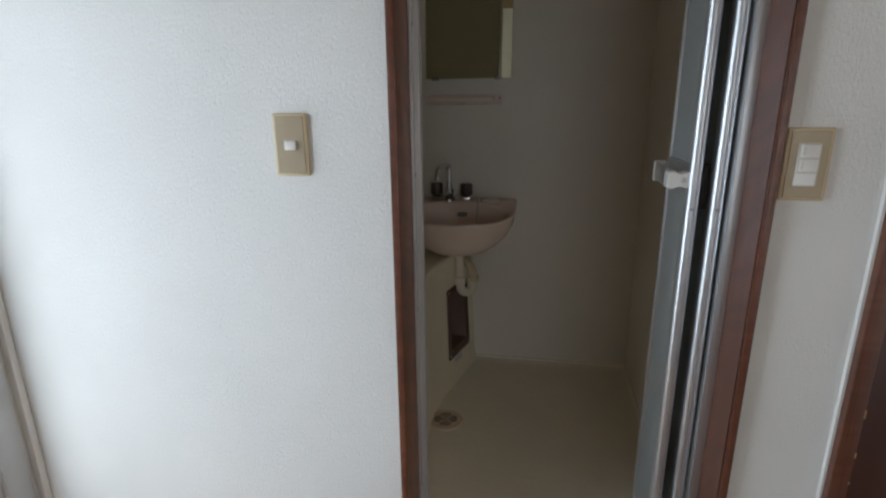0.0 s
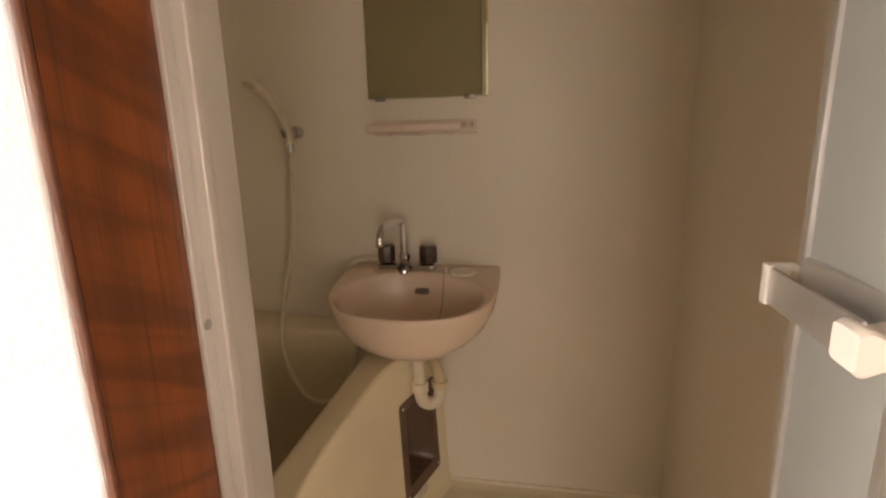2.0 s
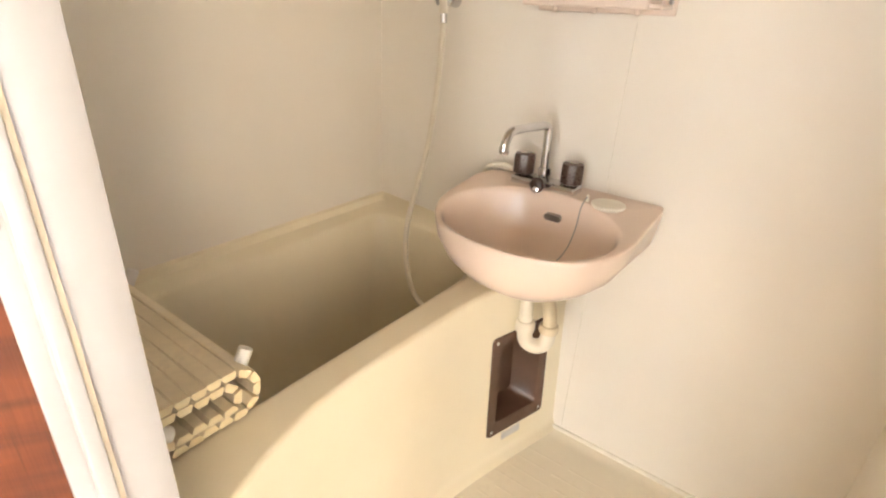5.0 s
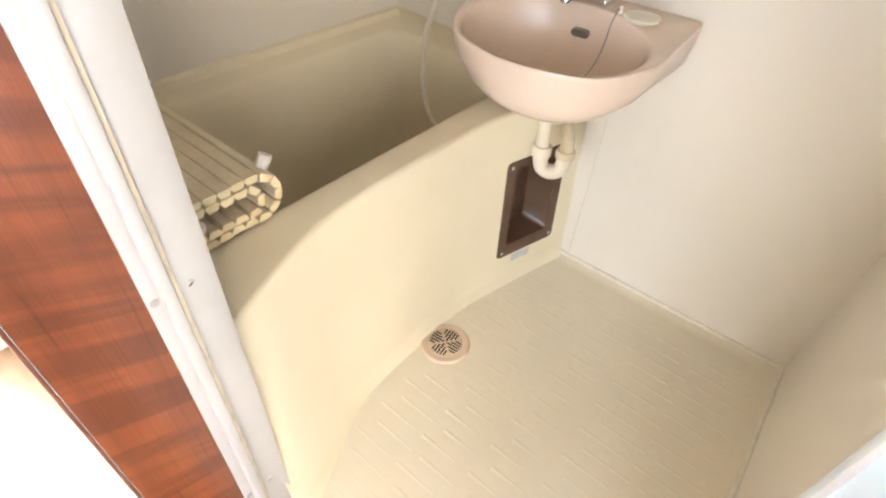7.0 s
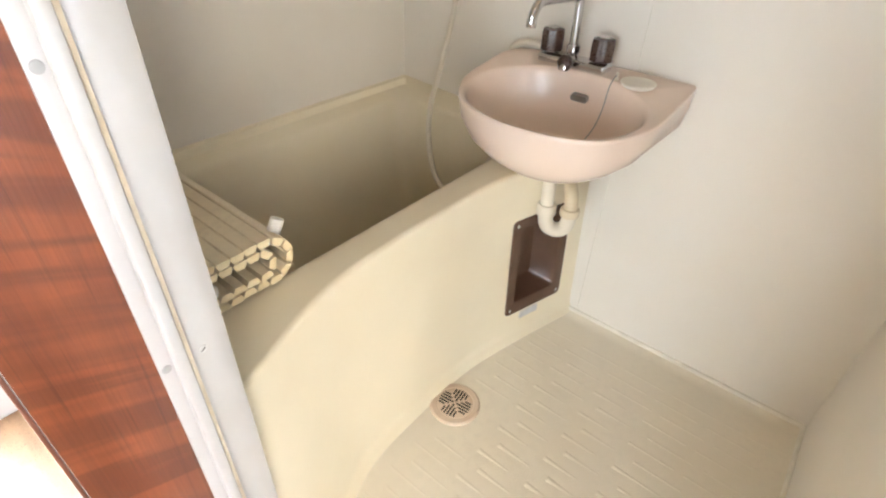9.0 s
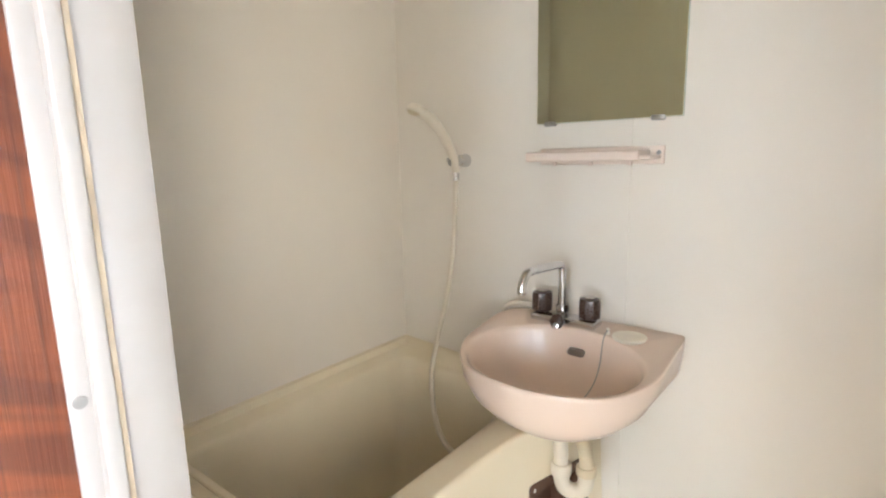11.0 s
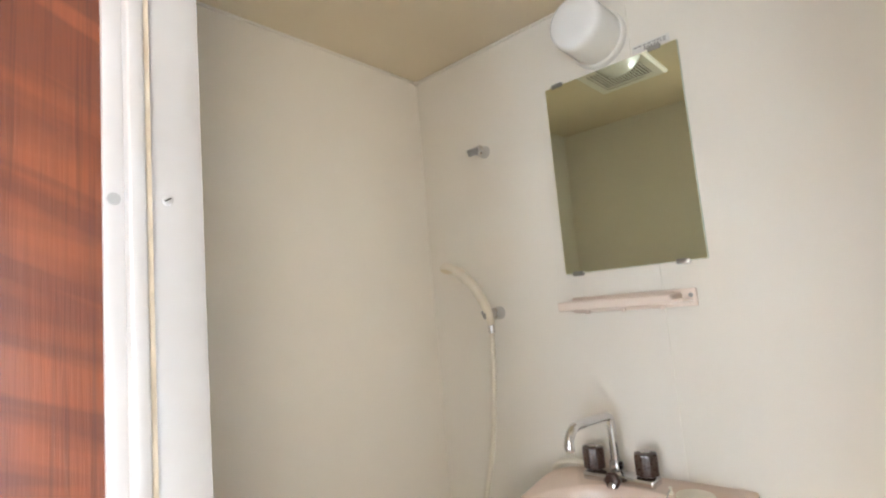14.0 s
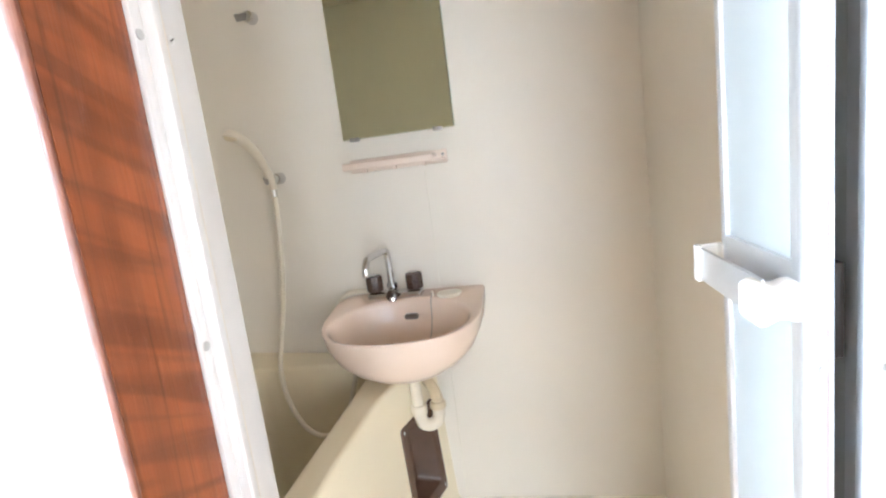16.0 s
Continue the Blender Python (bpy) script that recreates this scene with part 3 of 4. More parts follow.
for f in ((4, 5, 6, 7), (0, 1, 5, 4), (1, 2, 6, 5), (2, 3, 7, 6), (3, 0, 4, 7), (0, 1, 2, 3)):
    tag.faces.new([tv[k] for k in f])
solid("maker_tag", tag, STAINLESS, "small grey metal tag on the tub apron", "tag", smooth=False)

# rolled bath cover
roll = thing("bath_cover", "tan plastic slatted bath cover rolled up on the tub", "bath cover", at=(-0.76, 0.28, 0.55))
CX0, CX1 = -0.975, -0.517
pitch, thick = 0.0232, 0.0125
r = 0.0400
zc = 0.5525 + r
line = [(0.165, zc + r)]
yr, yl = 0.332, 0.222
side = 1
while r > 0.013:
    cy = yr if side == 1 else yl
    drop = 0.0075
    for k in range(0, 17):
        a = math.pi / 2 - math.pi * k / 16 if side == 1 else -math.pi / 2 - math.pi * k / 16
        rr = r - drop * k / 16
        line.append((cy + rr * math.cos(a), zc + rr * math.sin(a)))
    r -= drop
    yr -= 0.009
    yl += 0.004
    side = -side
walked, slats, need = 0.0, [], 0.0
for (ya, za), (yb, zb) in zip(line, line[1:]):
    seg = math.hypot(yb - ya, zb - za)
    while seg > 0 and need <= walked + seg:
        t = (need - walked) / seg
        slats.append((ya + (yb - ya) * t, za + (zb - za) * t, math.atan2(zb - za, yb - ya)))
        need += pitch
    walked += seg


def slat_mesh(length):
    own = bmesh.new()
    h = thick / 2
    prof = [(-0.0116, h * 0.62), (-0.0092, h), (0.0092, h), (0.0116, h * 0.62), (0.0108, h * 0.15), (0.0072, -h), (-0.0072, -h), (-0.0108, h * 0.15)]
    ends = [[own.verts.new((x, y, z)) for y, z in prof] for x in (-length / 2, length / 2)]
    for k in range(8):
        own.faces.new((ends[0][k], ends[0][(k + 1) % 8], ends[1][(k + 1) % 8], ends[1][k]))
    fs = [own.faces.new(ends[0]), own.faces.new(ends[1])]
    me = mesh_of("slat", own, SLAT, False)
    me.materials.append(SLAT_END)
    for p in me.polygons:
        if len(p.vertices) == 8:
            p.material_index = 1
    return me


slat_data = slat_mesh(CX1 - CX0)
for k, (y, z, a) in enumerate(slats):
    ob = new("slat", slat_data)
    ob.parent = roll
    ob.matrix_basis = Matrix.Translation(Vector(((CX0 + CX1) / 2 + 0.0015 * math.sin(k * 1.7), y, z)) - roll.location) @ pose(0, 0, 0, math.degrees(a))
for x, y, z, tilt in ((-0.548, 0.357, 0.612, -30), (-0.925, 0.362, 0.612, -30), (-0.525, 0.232, 0.592, 60)):
    part("peg", lathe([(0.0112, -0.006), (0.0112, 0.034), (0.0105, 0.037), (0.003, 0.0375)], Matrix.Translation(Vector((x, y, z)) - roll.location) @ pose(0, 0, 0, tilt, 0, 0), 18), WHITE, roll, "white plastic peg")

# ---- wash basin ----
basin = thing("wash_basin", "pink-beige plastic wall-hung wash basin", "wash basin", at=(-0.40, 1.0, 0.56))
BX, BY = -0.3955, 1.0
BASIN_N = 72


def outline(k, s=1.0, dz=0.0, sy=None):
    a = 2 * math.pi * k / BASIN_N
    c, d = math.cos(a), math.sin(a)
    if d <= 0:
        x, y = 0.228 * math.copysign(abs(c) ** 0.92, c), -0.196 * abs(d) ** 0.95
    else:
        e = 0.06 if c > 0 else 0.36
        x, y = (0.228 - (0.0095 * d ** 0.3 if c > 0 else 0)) * math.copysign(abs(c) ** e, c), 0.198 * abs(d) ** (0.09 if c > 0 else 0.3)
    back = y / 0.198 if y > 0 else 0
    y2 = BY + (y * s if y < 0 else y)
    z = 0.716 + 0.034 * max(0, min(1, (y2 - 0.86) / 0.24))
    return Vector((BX + x * (s * (1 - 0.7 * back) + 0.7 * back * min(1, s * 1.16)), y2, z + dz)) - basin.location


def bowl(k, s, z):
    a = 2 * math.pi * k / BASIN_N
    y = 0.960 + 0.144 * s * math.sin(a)
    top = 0.716 + 0.034 * max(0, min(1, (y - 0.86) / 0.24))
    return Vector((BX - 0.002 + 0.199 * s * math.cos(a), y + (1 - s) * 0.02, top - z)) - basin.location


rings = [[outline(k, s, dz) for k in range(BASIN_N)] for s, dz in ((0.16, -0.166), (0.36, -0.160), (0.565, -0.145), (0.73, -0.118), (0.87, -0.086), (0.965, -0.044), (0.99, -0.010), (0.995, -0.004), (0.985, 0.0))]
rings += [[bowl(k, s, z) for k in range(BASIN_N)] for s, z in ((1.03, 0.0), (1.0, 0.003), (0.975, 0.012), (0.93, 0.04), (0.84, 0.085), (0.68, 0.118), (0.45, 0.135), (0.2, 0.142), (0.09, 0.145))]
part("bowl", grid_faces(bmesh.new(), rings, True, True, True), PINK, basin)
bm = bmesh.new()
slot = []
for k in range(24):
    a = 2 * math.pi * k / 24
    slot.append(Vector((-0.392 + 0.0135 * (1 if math.cos(a) > 0 else -1) * (abs(math.cos(a)) > 0.01) + 0.0075 * math.cos(a), 1.088 - 0.002, 0.697 + 0.0075 * math.sin(a))))
rim = [[p + Vector((0, -0.002, 0)) - basin.location for p in slot], [p + Vector((0, 0.018, 0.004)) - basin.location for p in slot]]
part("overflow_slot", grid_faces(bm, rim, True, True, True), DARK_METAL, basin, "grey overflow slot")
part("drain_ring", lathe([(0.020, 0), (0.020, 0.003), (0.013, 0.003), (0.012, 0.0)], Matrix.Translation(Vector((BX - 0.004, 0.984, 0.591)) - basin.location)), CHROME, basin, "chrome drain ring")

# tap
tap = thing("basin_tap", "chrome two-handle mixer tap with brown knobs on the basin", "tap", at=(-0.445, 1.145, 0.747))
part("body", box(-0.084, 0.084, -0.030, 0.020, -0.001, 0.020, 0.005, 3), CHROME, tap)
part("valve", lathe([(0.016, 0), (0.016, 0.022), (0.013, 0.026), (0.013, 0.030)], Matrix.Translation((-0.006, -0.008, 0.0))), CHROME, tap)
part("spout_nut", lathe([(0.013, 0), (0.0155, 0.003), (0.0155, 0.016), (0.0125, 0.020)], Matrix.Translation((-0.007, -0.007, 0.029)), 36, 6, 0.06), CHROME, tap)
part("spout", tube(spline([(-0.008, -0.006, 0.03), (-0.009, -0.006, 0.09), (-0.0105, -0.0065, 0.136), (-0.0125, -0.012, 0.1455), (-0.0165, -0.024, 0.1485), (-0.018, -0.060, 0.151), (-0.024, -0.138, 0.153), (-0.025, -0.160, 0.147), (-0.026, -0.173, 0.132), (-0.026, -0.176, 0.120)], 7), 0.0100, 16), CHROME, tap)
part("aerator", lathe([(0.0098, 0), (0.0108, 0.004), (0.0108, 0.014), (0.0095, 0.016)], Matrix.Translation((-0.026, -0.177, 0.108))), CHROME, tap)
for x in (-0.063, 0.063):
    base = part("knob_base", lathe([(0.018, 0), (0.018, 0.016), (0.012, 0.02), (0.012, 0.026)], Matrix.Translation((x, -0.006, 0.004))), CHROME, tap)
    part("knob", lathe([(0.0205, 0), (0.0250, 0.003), (0.0252, 0.040), (0.0238, 0.0485), (0.015, 0.0515), (0.003, 0.052)], Matrix.Translation((x, -0.006, 0.0235)), 48, 8, 0.04), BROWN, base, "brown fluted plastic tap knob")
    part("cap", lathe([(0.0130, 0), (0.0130, 0.0025), (0.010, 0.0035), (0.002, 0.0038)], Matrix.Translation((x, -0.006, 0.0747))), CHROME, base, "chrome knob cap")
neck = part("diverter_neck", lathe([(0.011, 0), (0.011, 0.022), (0.009, 0.03)], pose(-0.004, -0.015, 0.018, 78, 0, 8)), CHROME, tap)
part("diverter_knob", lathe([(0.011, 0), (0.0165, 0.004), (0.0175, 0.016), (0.013, 0.022), (0.004, 0.023)], pose(-0.001, -0.040, 0.014, 78, 0, 8), 30, 6, 0.06), BROWN, neck, "brown shower diverter knob")
part("diverter_cap", lathe([(0.008, 0), (0.007, 0.002), (0.002, 0.003)], pose(0.0022, -0.0628, 0.0092, 78, 0, 8)), CHROME, neck)

stopper = thing("basin_stopper", "cream rubber basin stopper lying on the basin deck", "stopper", at=(-0.272, 1.098, 0.7495))
part("disc", lathe([(0.029, 0), (0.034, 0.003), (0.0375, 0.008), (0.0365, 0.0105), (0.031, 0.0115), (0.004, 0.0105)], Matrix.Identity(4)), DISH, stopper)
chain = thing("stopper_chain", "bead chain hanging into the wash basin", "chain", at=(-0.325, 1.110, 0.7475))
part("chain_post", lathe([(0.006, -0.001), (0.005, 0.004), (0.003, 0.012), (0.004, 0.016), (0.001, 0.018)], Matrix.Translation((0, 0, 0)), 14), DISH, chain, "cream plastic chain post")
beads = spline([(0, 0, 0.013), (-0.001, -0.014, 0.006), (-0.003, -0.024, -0.012), (-0.004, -0.034, -0.06), (-0.007, -0.060, -0.100), (-0.018, -0.092, -0.126), (-0.034, -0.120, -0.136)], 10)
part("beads", tube(beads, 0.0013, 8), DARK_METAL, chain)

# waste trap
trap = thing("waste_trap", "aged white plastic waste trap under the wash basin", "pipe", at=(-0.39, 1.01, 0.37))


def rel(ob, pts):
    return [Vector(p) - ob.location for p in pts]


part("tail_pipe", tube(rel(trap, [(-0.392, 1.010, 0.575), (-0.390, 1.010, 0.50), (-0.388, 1.010, 0.43)]), 0.0165, 20), PIPE, trap)
part("nut", lathe([(0.0225, 0), (0.0235, 0.004), (0.0235, 0.026), (0.021, 0.03)], Matrix.Translation(Vector((-0.388, 1.010, 0.425)) - trap.location), 32, 16, 0.02), PIPE, trap, "white plastic nut")
part("u_bend", tube(rel(trap, spline([(-0.388, 1.010, 0.445), (-0.387, 1.011, 0.415), (-0.380, 1.014, 0.393), (-0.361, 1.022, 0.384), (-0.342, 1.030, 0.394), (-0.336, 1.033, 0.415), (-0.336, 1.033, 0.440)], 8)), 0.0185, 20), PIPE, trap)
part("nut", lathe([(0.0225, 0), (0.0235, 0.003), (0.0235, 0.016), (0.021, 0.02)], Matrix.Translation(Vector((-0.336, 1.033, 0.432)) - trap.location), 32, 16, 0.02), PIPE_OLD, trap, "yellowed plastic nut")
part("outlet_pipe", tube(rel(trap, spline([(-0.336, 1.033, 0.445), (-0.337, 1.035, 0.462), (-0.346, 1.046, 0.484), (-0.366, 1.075, 0.494), (-0.385, 1.11, 0.496), (-0.40, 1.195, 0.496)], 8)), 0.0165, 20), PIPE_OLD, trap, "yellowed outlet pipe")
part("wall_rose", lathe([(0.030, 0), (0.029, 0.006), (0.018, 0.010)], Matrix.Translation(Vector((-0.40, BB - 0.001, 0.496)) - trap.location) @ pose(0, 0, 0, 90)), PIPE_OLD, trap)

# shower: hose, head, two hooks
def hook(at):
    h = thing("shower_hook", "chrome wall hook for the shower head", "hook", group="shower hooks", at=at)
    part("flange", lathe([(0.019, 0), (0.019, 0.004), (0.017, 0.014), (0.016, 0.030), (0.013, 0.033), (0.003, 0.034)], pose(0, 0, 0, 90)), CHROME, h)
    bm = bmesh.new()
    rings = []
    for k in range(13):
        a = radians(-215 + 250 * k / 12)
        ring = []
        for r, z in ((0.0115, -0.010), (0.0150, -0.010), (0.0165, 0.010), (0.0130, 0.010)):
            ring.append(pose(-0.020, -0.034, 0.0, 22, 0, 0) @ Vector((r * math.cos(a), r * math.sin(a), z)))
        rings.append(ring)
    part("clip", grid_faces(bm, rings, True, True, True), DARK_METAL, h)
    return h


first = hook((-0.786, BB, 1.150))
copy_thing(first, pose(-0.784, BB, 1.632))

shower = thing("hand_shower", "cream plastic hand shower with a hanging hose", "shower", at=(-0.80, 1.165, 1.15))
part("handle", tube(rel(shower, spline([(-0.799, 1.168, 1.118), (-0.799, 1.163, 1.150), (-0.802, 1.140, 1.192), (-0.808, 1.108, 1.236), (-0.817, 1.072, 1.268), (-0.826, 1.045, 1.281)], 8)), (0.0115, 0.0165), 18), HOSE, shower)
spray = part("spray_head", lathe([(0.010, 0.016), (0.017, 0.014), (0.0225, 0.004), (0.0225, -0.004), (0.020, -0.007), (0.003, -0.0075)], Matrix.Translation(Vector((-0.829, 1.035, 1.282)) - shower.location) @ pose(0, 0, 0, -22, 8, 0)), HOSE, shower)
part("spray_plate", lathe([(0.018, -0.0070), (0.017, -0.0092), (0.003, -0.0095)], Matrix.Translation(Vector((-0.829, 1.035, 1.282)) - shower.location) @ pose(0, 0, 0, -22, 8, 0)), PIPE_OLD, spray)
part("ferrule", tube(rel(shower, [(-0.799, 1.170, 1.095), (-0.799, 1.168, 1.120)]), 0.0095, 16), CHROME, shower)
part("hose", tube(rel(shower, spline([(-0.799, 1.170, 1.105), (-0.805, 1.169, 1.0), (-0.815, 1.164, 0.87), (-0.830, 1.150, 0.74), (-0.848, 1.125, 0.62), (-0.850, 1.100, 0.53), (-0.815, 1.06, 0.45), (-0.755, 1.02, 0.39), (-0.685, 1.00, 0.37), (-0.625, 1.02, 0.40), (-0.600, 1.08, 0.50), (-0.600, 1.17, 0.60), (-0.640, 1.180, 0.70), (-0.638, 1.175, 0.745), (-0.595, 1.165, 0.768), (-0.540, 1.160, 0.768), (-0.505, 1.152, 0.760)], 10)), 0.0078, 14), HOSE, shower)

# ---- mirror, shelf, lamp, vent, sticker ----
MX0, MX1, MZ0, MZ1 = -0.557, -0.209, 1.236, 1.743
mirror = thing("mirror", "frameless rectangular wall mirror held by metal clips", "mirror", at=((MX0 + MX1) / 2, BB, MZ0))
part("backing", box(MX0, MX1, BB - 0.0035, BB - 0.0005, MZ0, MZ1, m=Matrix.Translation(-mirror.location)), MIRROR_EDGE, mirror)
part("glass", box(MX0 + 0.001, MX1 - 0.001, BB - 0.0075, BB - 0.0036, MZ0 + 0.001, MZ1 - 0.001, 0.0008, 1, m=Matrix.Translation(-mirror.location)), MIRROR, mirror)
for x in (MX0 + 0.037, MX1 - 0.052):
    for z in (MZ0, MZ1):
        part("clip", box(x - 0.015, x + 0.015, BB - 0.0105, BB - 0.0002, z - 0.006, z + 0.006, 0.002, m=Matrix.Translation(-mirror.location)), DARK_METAL, mirror, "small metal mirror clip")

shelf = thing("wall_shelf", "narrow pale pink plastic shelf below the mirror", "shelf", at=(-0.39, BB, 1.14))
SX0, SX1 = -0.545, -0.243
part("back_plate", box(SX0, SX1, BB - 0.010, BB - 0.0005, 1.135, 1.175, 0.003, m=Matrix.Translation(-shelf.location)), PINK_SHELF, shelf)
part("tray", box(SX0 + 0.006, SX1 - 0.006, BB - 0.085, BB - 0.009, 1.146, 1.154, 0.003, m=Matrix.Translation(-shelf.location)), PINK_SHELF, shelf)
part("front_lip", box(SX0 + 0.002, SX1 - 0.030, BB - 0.092, BB - 0.083, 1.144, 1.166, 0.004, 3, m=Matrix.Translation(-shelf.location)), PINK_SHELF, shelf)
part("end_lip", box(SX0 + 0.002, SX0 + 0.011, BB - 0.083, BB - 0.009, 1.144, 1.166, 0.003, m=Matrix.Translation(-shelf.location)), PINK_SHELF, shelf)
part("end_lip", box(SX1 - 0.040, SX1 - 0.030, BB - 0.083, BB - 0.009, 1.144, 1.166, 0.003, m=Matrix.Translation(-shelf.location)), PINK_SHELF, shelf)
for x in (SX0 + 0.014, SX1 - 0.012):
    part("screw", lathe([(0.005, 0), (0.0045, 0.002), (0.001, 0.0025)], Matrix.Translation(Vector((x, BB - 0.0098, 1.160)) - shelf.location) @ pose(0, 0, 0, 90), 14), DARK_METAL, shelf, "steel screw")
for x in (SX0 + 0.06, SX0 + 0.15, SX0 + 0.24):
    part("hook_stub", lathe([(0.006, 0), (0.006, 0.012), (0.003, 0.014)], Matrix.Translation(Vector((x, BB - 0.05, 1.147)) - shelf.location) @ pose(0, 0, 0, 180), 12), PINK_SHELF, shelf)

lamp = thing("wall_lamp", "unlit white cylindrical wall lamp above the mirror", "wall lamp", at=(-0.393, BB, 1.820))
part("base", lathe([(0.074, 0), (0.074, 0.014), (0.070, 0.020), (0.064, 0.022)], pose(0, -0.0006, 0, 90)), WHITE, lamp)
part("shade", lathe([(0.0665, 0.018), (0.0672, 0.024), (0.0660, 0.120), (0.0635, 0.132), (0.056, 0.1385), (0.03, 0.1415), (0.005, 0.142)], pose(0, 0, 0, 90), 48), LAMP_WHITE, lamp, "glossy white lamp shade")

vent = thing("ceiling_vent", "white square ventilation grille in the bathroom ceiling", "vent", at=(-0.545, 0.665, BC))
V = 0.122
rings = []
for s, z in ((V, 0.0), (V, -0.006), (V - 0.008, -0.013), (V - 0.034, -0.015), (V - 0.035, -0.004)):
    rings.append([Vector((a * s, b * s, z)) for a, b in ((1, 1), (-1, 1), (-1, -1), (1, -1))])
part("frame", grid_faces(bmesh.new(), rings), WHITE, vent, smooth=False)
part("backing", box(-V + 0.03, V - 0.03, -V + 0.03, V - 0.03, -0.003, -0.0005), BLACK, vent, "dark vent opening")
for k in range(16):
    x = -V + 0.042 + k * (2 * V - 0.084) / 15
    part("slat", box(-0.0028, 0.0028, -V + 0.0345, V - 0.0345, -0.0012, 0.0012, m=pose(x, 0, -0.0115, 0, 12, 0)), WHITE, vent, smooth=False)
part("printed_label", box(0.012, 0.082, V - 0.029, V - 0.012, -0.0155, -0.0148), SIGN, vent, "small printed label")
for k in range(3):
    part("print_line", box(0.016, 0.078 - 0.01 * k, V - 0.0265 + 0.0045 * k, V - 0.0245 + 0.0045 * k, -0.0160, -0.0154), INK, vent, smooth=False)

sticker = thing("wall_sticker", "small faded printed sticker above the mirror", "sticker", at=(-0.265, BB, 1.755))
part("paper", box(-0.048, 0.040, -0.0016, -0.0002, -0.008, 0.012), SIGN, sticker)
for z, a, b in ((0.006, -0.044, 0.036), (0.000, -0.020, 0.034), (-0.005, -0.02, 0.015)):
    for k in range(7):
        x = a + (b - a) * k / 7
        part("print_bar", box(x, x + (b - a) / 7 * 0.7, -0.0021, -0.0014, z - 0.0014, z + 0.0014), INK, sticker, smooth=False)

# floor drain
drain = thing("floor_drain", "round beige floor drain with a slotted grate", "drain", at=(DRAIN[0], DRAIN[1], -0.010))
GRATE = material("beige_drain_plastic", (0.72, 0.58, 0.44), 0.4, vary=0.06, scale=30)
part("ring", lathe([(0.066, -0.003), (0.065, 0.004), (0.061, 0.0080), (0.049, 0.0080), (0.0475, 0.006)], Matrix.Identity(4), 40), GRATE, drain)
part("grate", lathe([(0.0468, 0.0), (0.0468, 0.0072), (0.045, 0.0082), (0.002, 0.0084)], Matrix.Identity(4), 40), GRATE, drain)
for quarter in range(4):
    for k in range(-3, 4):
        u = 0.0084 * k
        v0 = abs(u) + 0.0045
        v1 = math.sqrt(max(0.0, 0.042 ** 2 - u * u))
        if v1 - v0 < 0.004:
            continue
        part("slot", box(u - 0.0022, u + 0.0022, v0, v1, 0.0078, 0.0088, m=pose(0, 0, 0, 0, 0, 90 * quarter + 8)), BLACK, drain, "dark drain slot", smooth=False)

# ---- folding door, folded against its jamb ----
fold = thing("folding_door", "aluminium folding bathroom door with frosted panels, folded open", "door", at=(0.23, 0.11, 0.02))
Z0, Z1 = 0.022, JT - 0.04


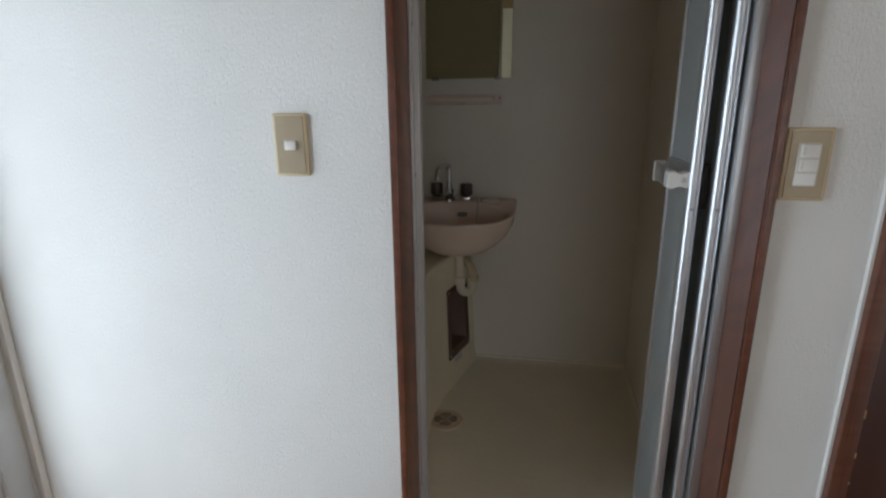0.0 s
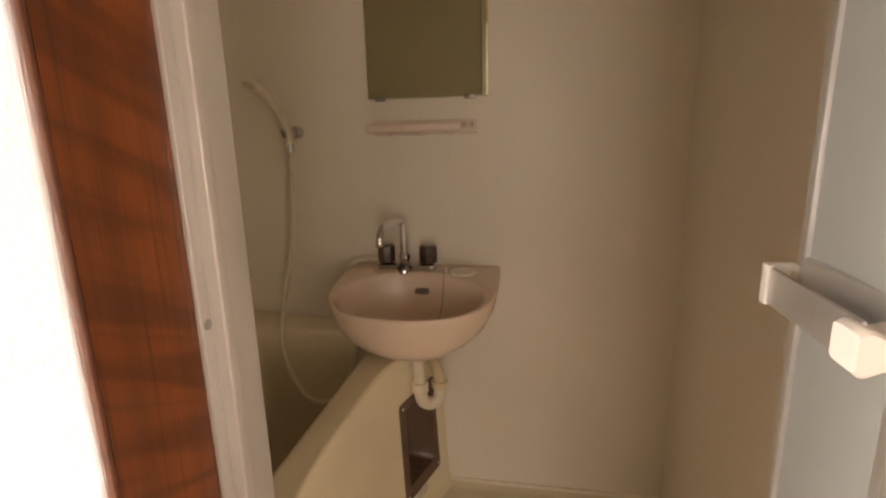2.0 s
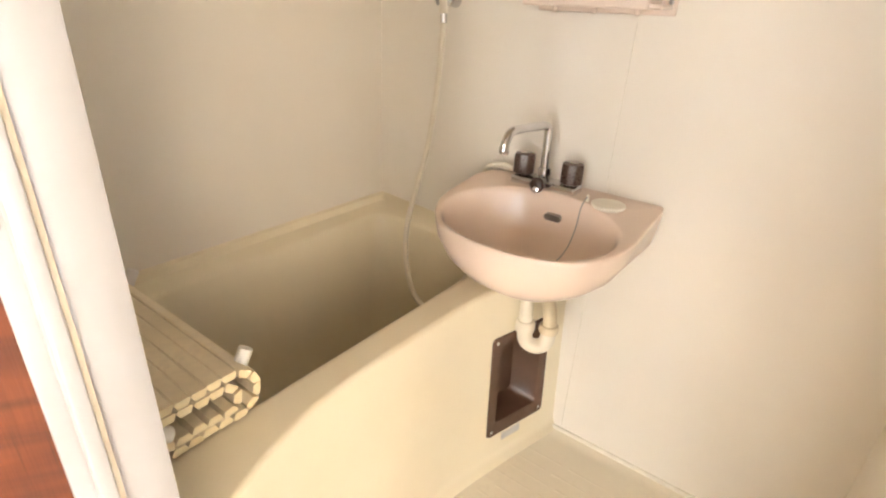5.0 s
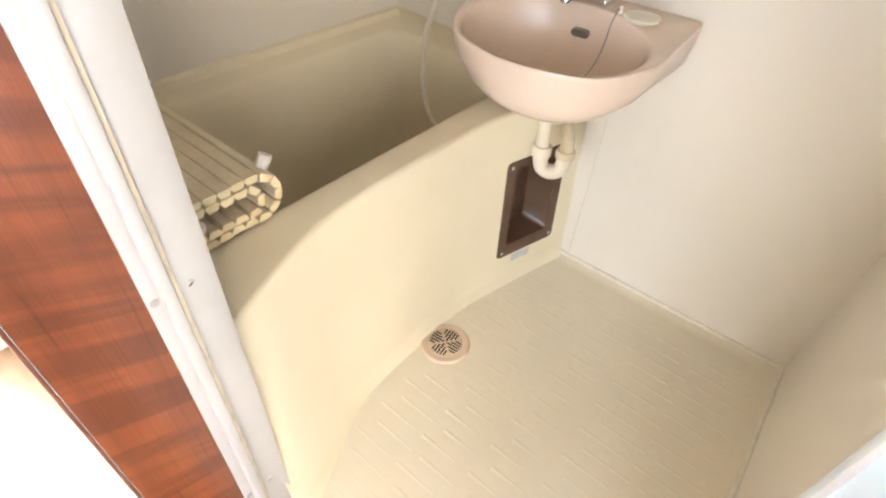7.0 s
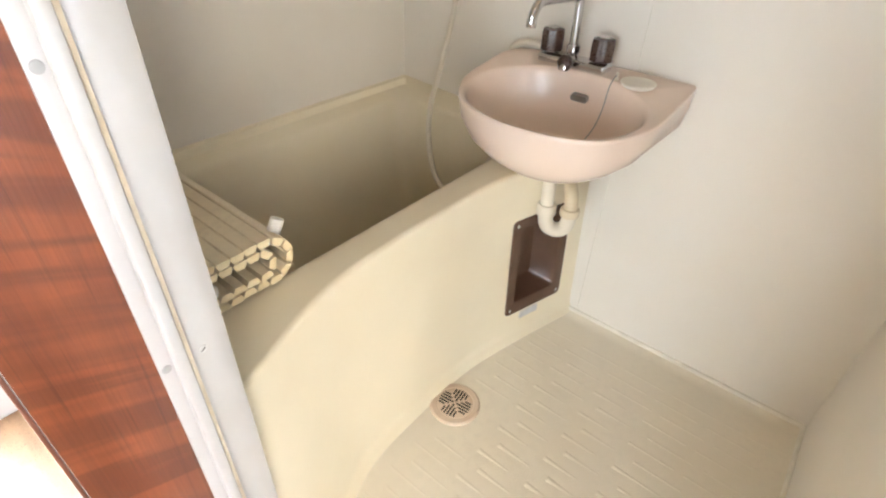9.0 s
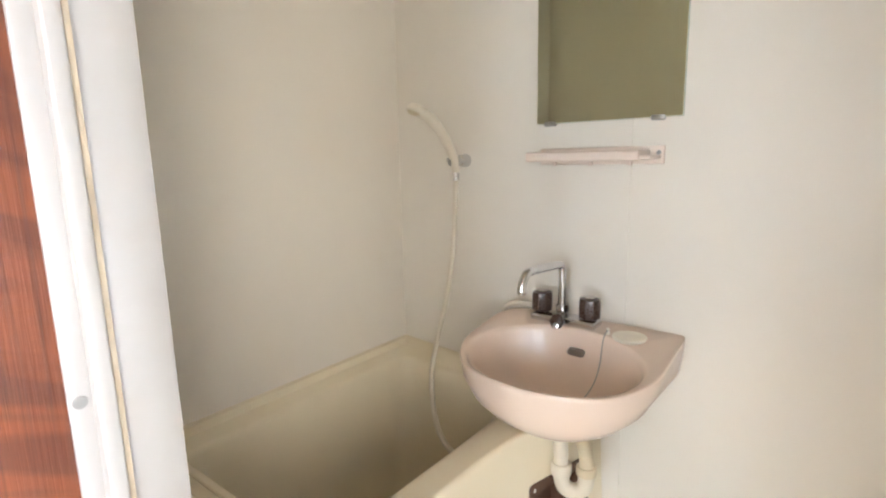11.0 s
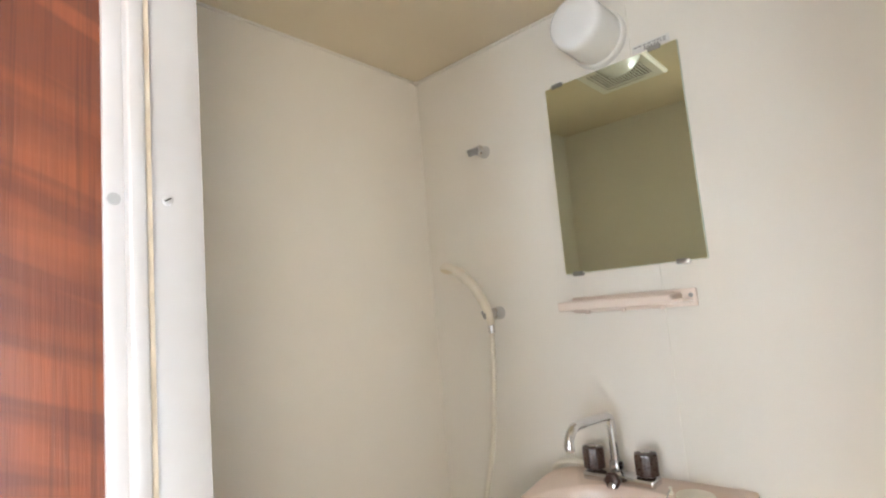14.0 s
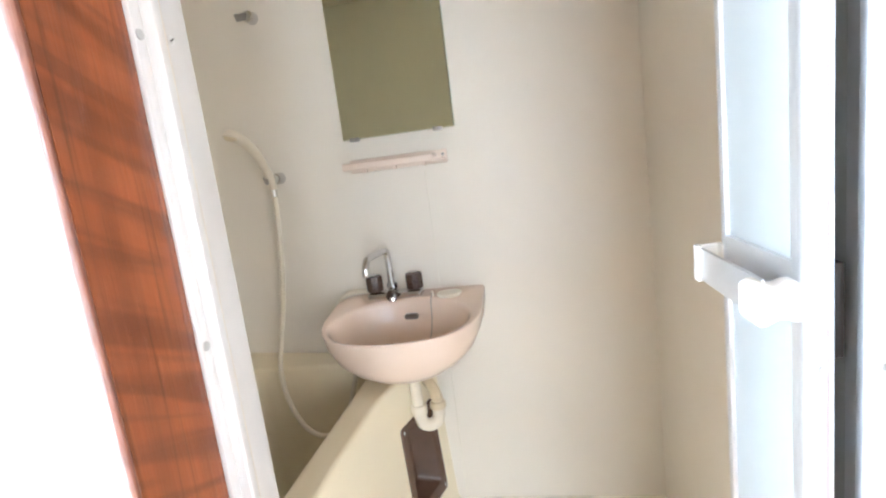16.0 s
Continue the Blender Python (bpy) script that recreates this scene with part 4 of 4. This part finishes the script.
def leaf(name, a, b, handle):
    """One leaf from point a (track end) to b (hinge end) in plan."""
    a, b = Vector((*a, 0)), Vector((*b, 0))
    d = (b - a).normalized()
    L = (b - a).length
    m = Matrix.Translation(-fold.location) @ Matrix.Translation(a) @ Matrix(((d.x, -d.y, 0, 0), (d.y, d.x, 0, 0), (0, 0, 1, 0), (0, 0, 0, 1)))
    bm = box(0.012, L - 0.012, -0.008, 0.008, Z0, Z0 + 0.06, 0.002, m=m)
    box(0.012, L - 0.012, -0.008, 0.008, Z1 - 0.05, Z1, 0.002, m=m, bm=bm)
    lf = part(name, bm, ALU, fold)
    post = tube([(0, 0, Z0), (0, 0, Z1)], 0.0128, 24)
    post.transform(m)
    post = join(post, box(0.004, 0.024, -0.009, 0.009, Z0, Z1, 0.002, m=m))
    part("edge_post", post, ALU, lf, "rounded aluminium edge post")
    part("post_screw", lathe([(0.0035, 0), (0.003, 0.0012), (0.001, 0.0015)], m @ pose(-0.0122, 0.002, 0.925, 0, -90, 0), 12), SCREW, lf, "small grey screw")
    part("hinge_stile", box(L - 0.014, L, -0.009, 0.009, Z0, Z1, 0.003, m=m), ALU, lf)
    part("frosted_panel", box(0.023, L - 0.013, -0.0035, 0.0035, Z0 + 0.058, Z1 - 0.048, m=m), FROST, lf, "frosted grey acrylic panel")
    if handle:
        bar = part("mid_rail", box(0.022, L - 0.012, -0.007, 0.0085, 0.966, 1.013, 0.002, m=m), ALU, lf, "aluminium middle rail")
        part("handle_bar", box(0.022, L + 0.004, 0.030, 0.035, 0.959, 0.999, 0.002, m=m), ALU, bar, "flat aluminium pull bar")
        far = box(L - 0.008, L + 0.010, 0.006, 0.010, 0.957, 1.001, 0.0015, m=m)
        box(L + 0.004, L + 0.010, 0.010, 0.030, 0.957, 1.001, 0.0015, bm=far, m=m)
        box(L - 0.004, L + 0.010, 0.0295, 0.038, 0.957, 1.001, 0.002, bm=far, m=m)
        part("bracket", far, WHITE, bar, "white plastic handle bracket")
        waist = ((0.010, 0.0165), (0.018, 0.0162), (0.024, 0.0138), (0.030, 0.0135), (0.036, 0.0165), (0.041, 0.0190), (0.046, 0.0186), (0.050, 0.0150))
        rings = [[m @ Vector((x, y, 0.982 + k * h)) for x, k in ((-0.002, 1), (-0.005, 0.85), (-0.005, -0.85), (-0.002, -1), (0.026, -1), (0.030, -0.85), (0.030, 0.85), (0.026, 1))] for y, h in waist]
        part("grip", grid_faces(bmesh.new(), rings, True, True, True), WHITE, bar, "white plastic handle end with a narrow waist")
        part("screw", lathe([(0.005, 0), (0.0045, 0.002), (0.001, 0.003)], m @ pose(-0.0045, 0.022, 0.982, 0, -90, 0), 12), STAINLESS, bar)
    return lf


leaf("leaf", (0.221, 0.122), (0.2175, 0.306), True)
leaf("leaf", (0.267, 0.122), (0.243, 0.306), False)
part("latch", box(0.008, 0.024, 0.030, 0.046, 0.90, 0.99, 0.003), BLACK, fold, "dark latch between the folded leaves")

# ---- switches on the hall wall ----
def switch(at, count, label):
    s = thing("light_switch", label, "light switch", at=at)
    part("rim", box(-0.036, 0.036, -0.0075, -0.0003, -0.061, 0.061, 0.003, 3), GOLD_RIM, s, "beige bevelled rim")
    part("plate", box(-0.030, 0.030, -0.0092, -0.0074, -0.056, 0.056, 0.001, 1), GOLD, s, "gold-coloured cover plate")
    if count == 1:
        part("surround", box(-0.013, 0.013, -0.0104, -0.009, -0.010, 0.010, 0.0008, 1), SILVER, s)
        part("rocker", box(-0.0115, 0.0115, -0.0155, -0.0102, -0.0085, 0.0085, 0.0018, 2, m=pose(0, 0, 0, 0, 0, 5)), WHITE, s, "white rocker")
    else:
        part("surround", box(-0.0175, 0.0175, -0.0106, -0.009, -0.036, 0.036, 0.001, 1), SILVER, s)
        for k, z in enumerate((0.0235, 0.0, -0.0235)):
            r = part("rocker", box(-0.0155, 0.0155, -0.0145, -0.0104, z - 0.0105, z + 0.0105, 0.0018, 2, m=pose(0, 0, 0, 0, 0, (4, 4, -6)[k])), WHITE, s, "white rocker")
            if k < 2:
                part("marker", box(-0.0125, -0.0095, -0.0160, -0.0140, z - 0.007, z + 0.007, m=pose(0, 0, 0, 0, 0, 4)), SILVER, r)
    return s


switch((-0.571, 0, 1.056), 1, "gold light switch plate with one white rocker")
switch((0.358, 0, 1.028), 3, "gold light switch plate with three white rockers")
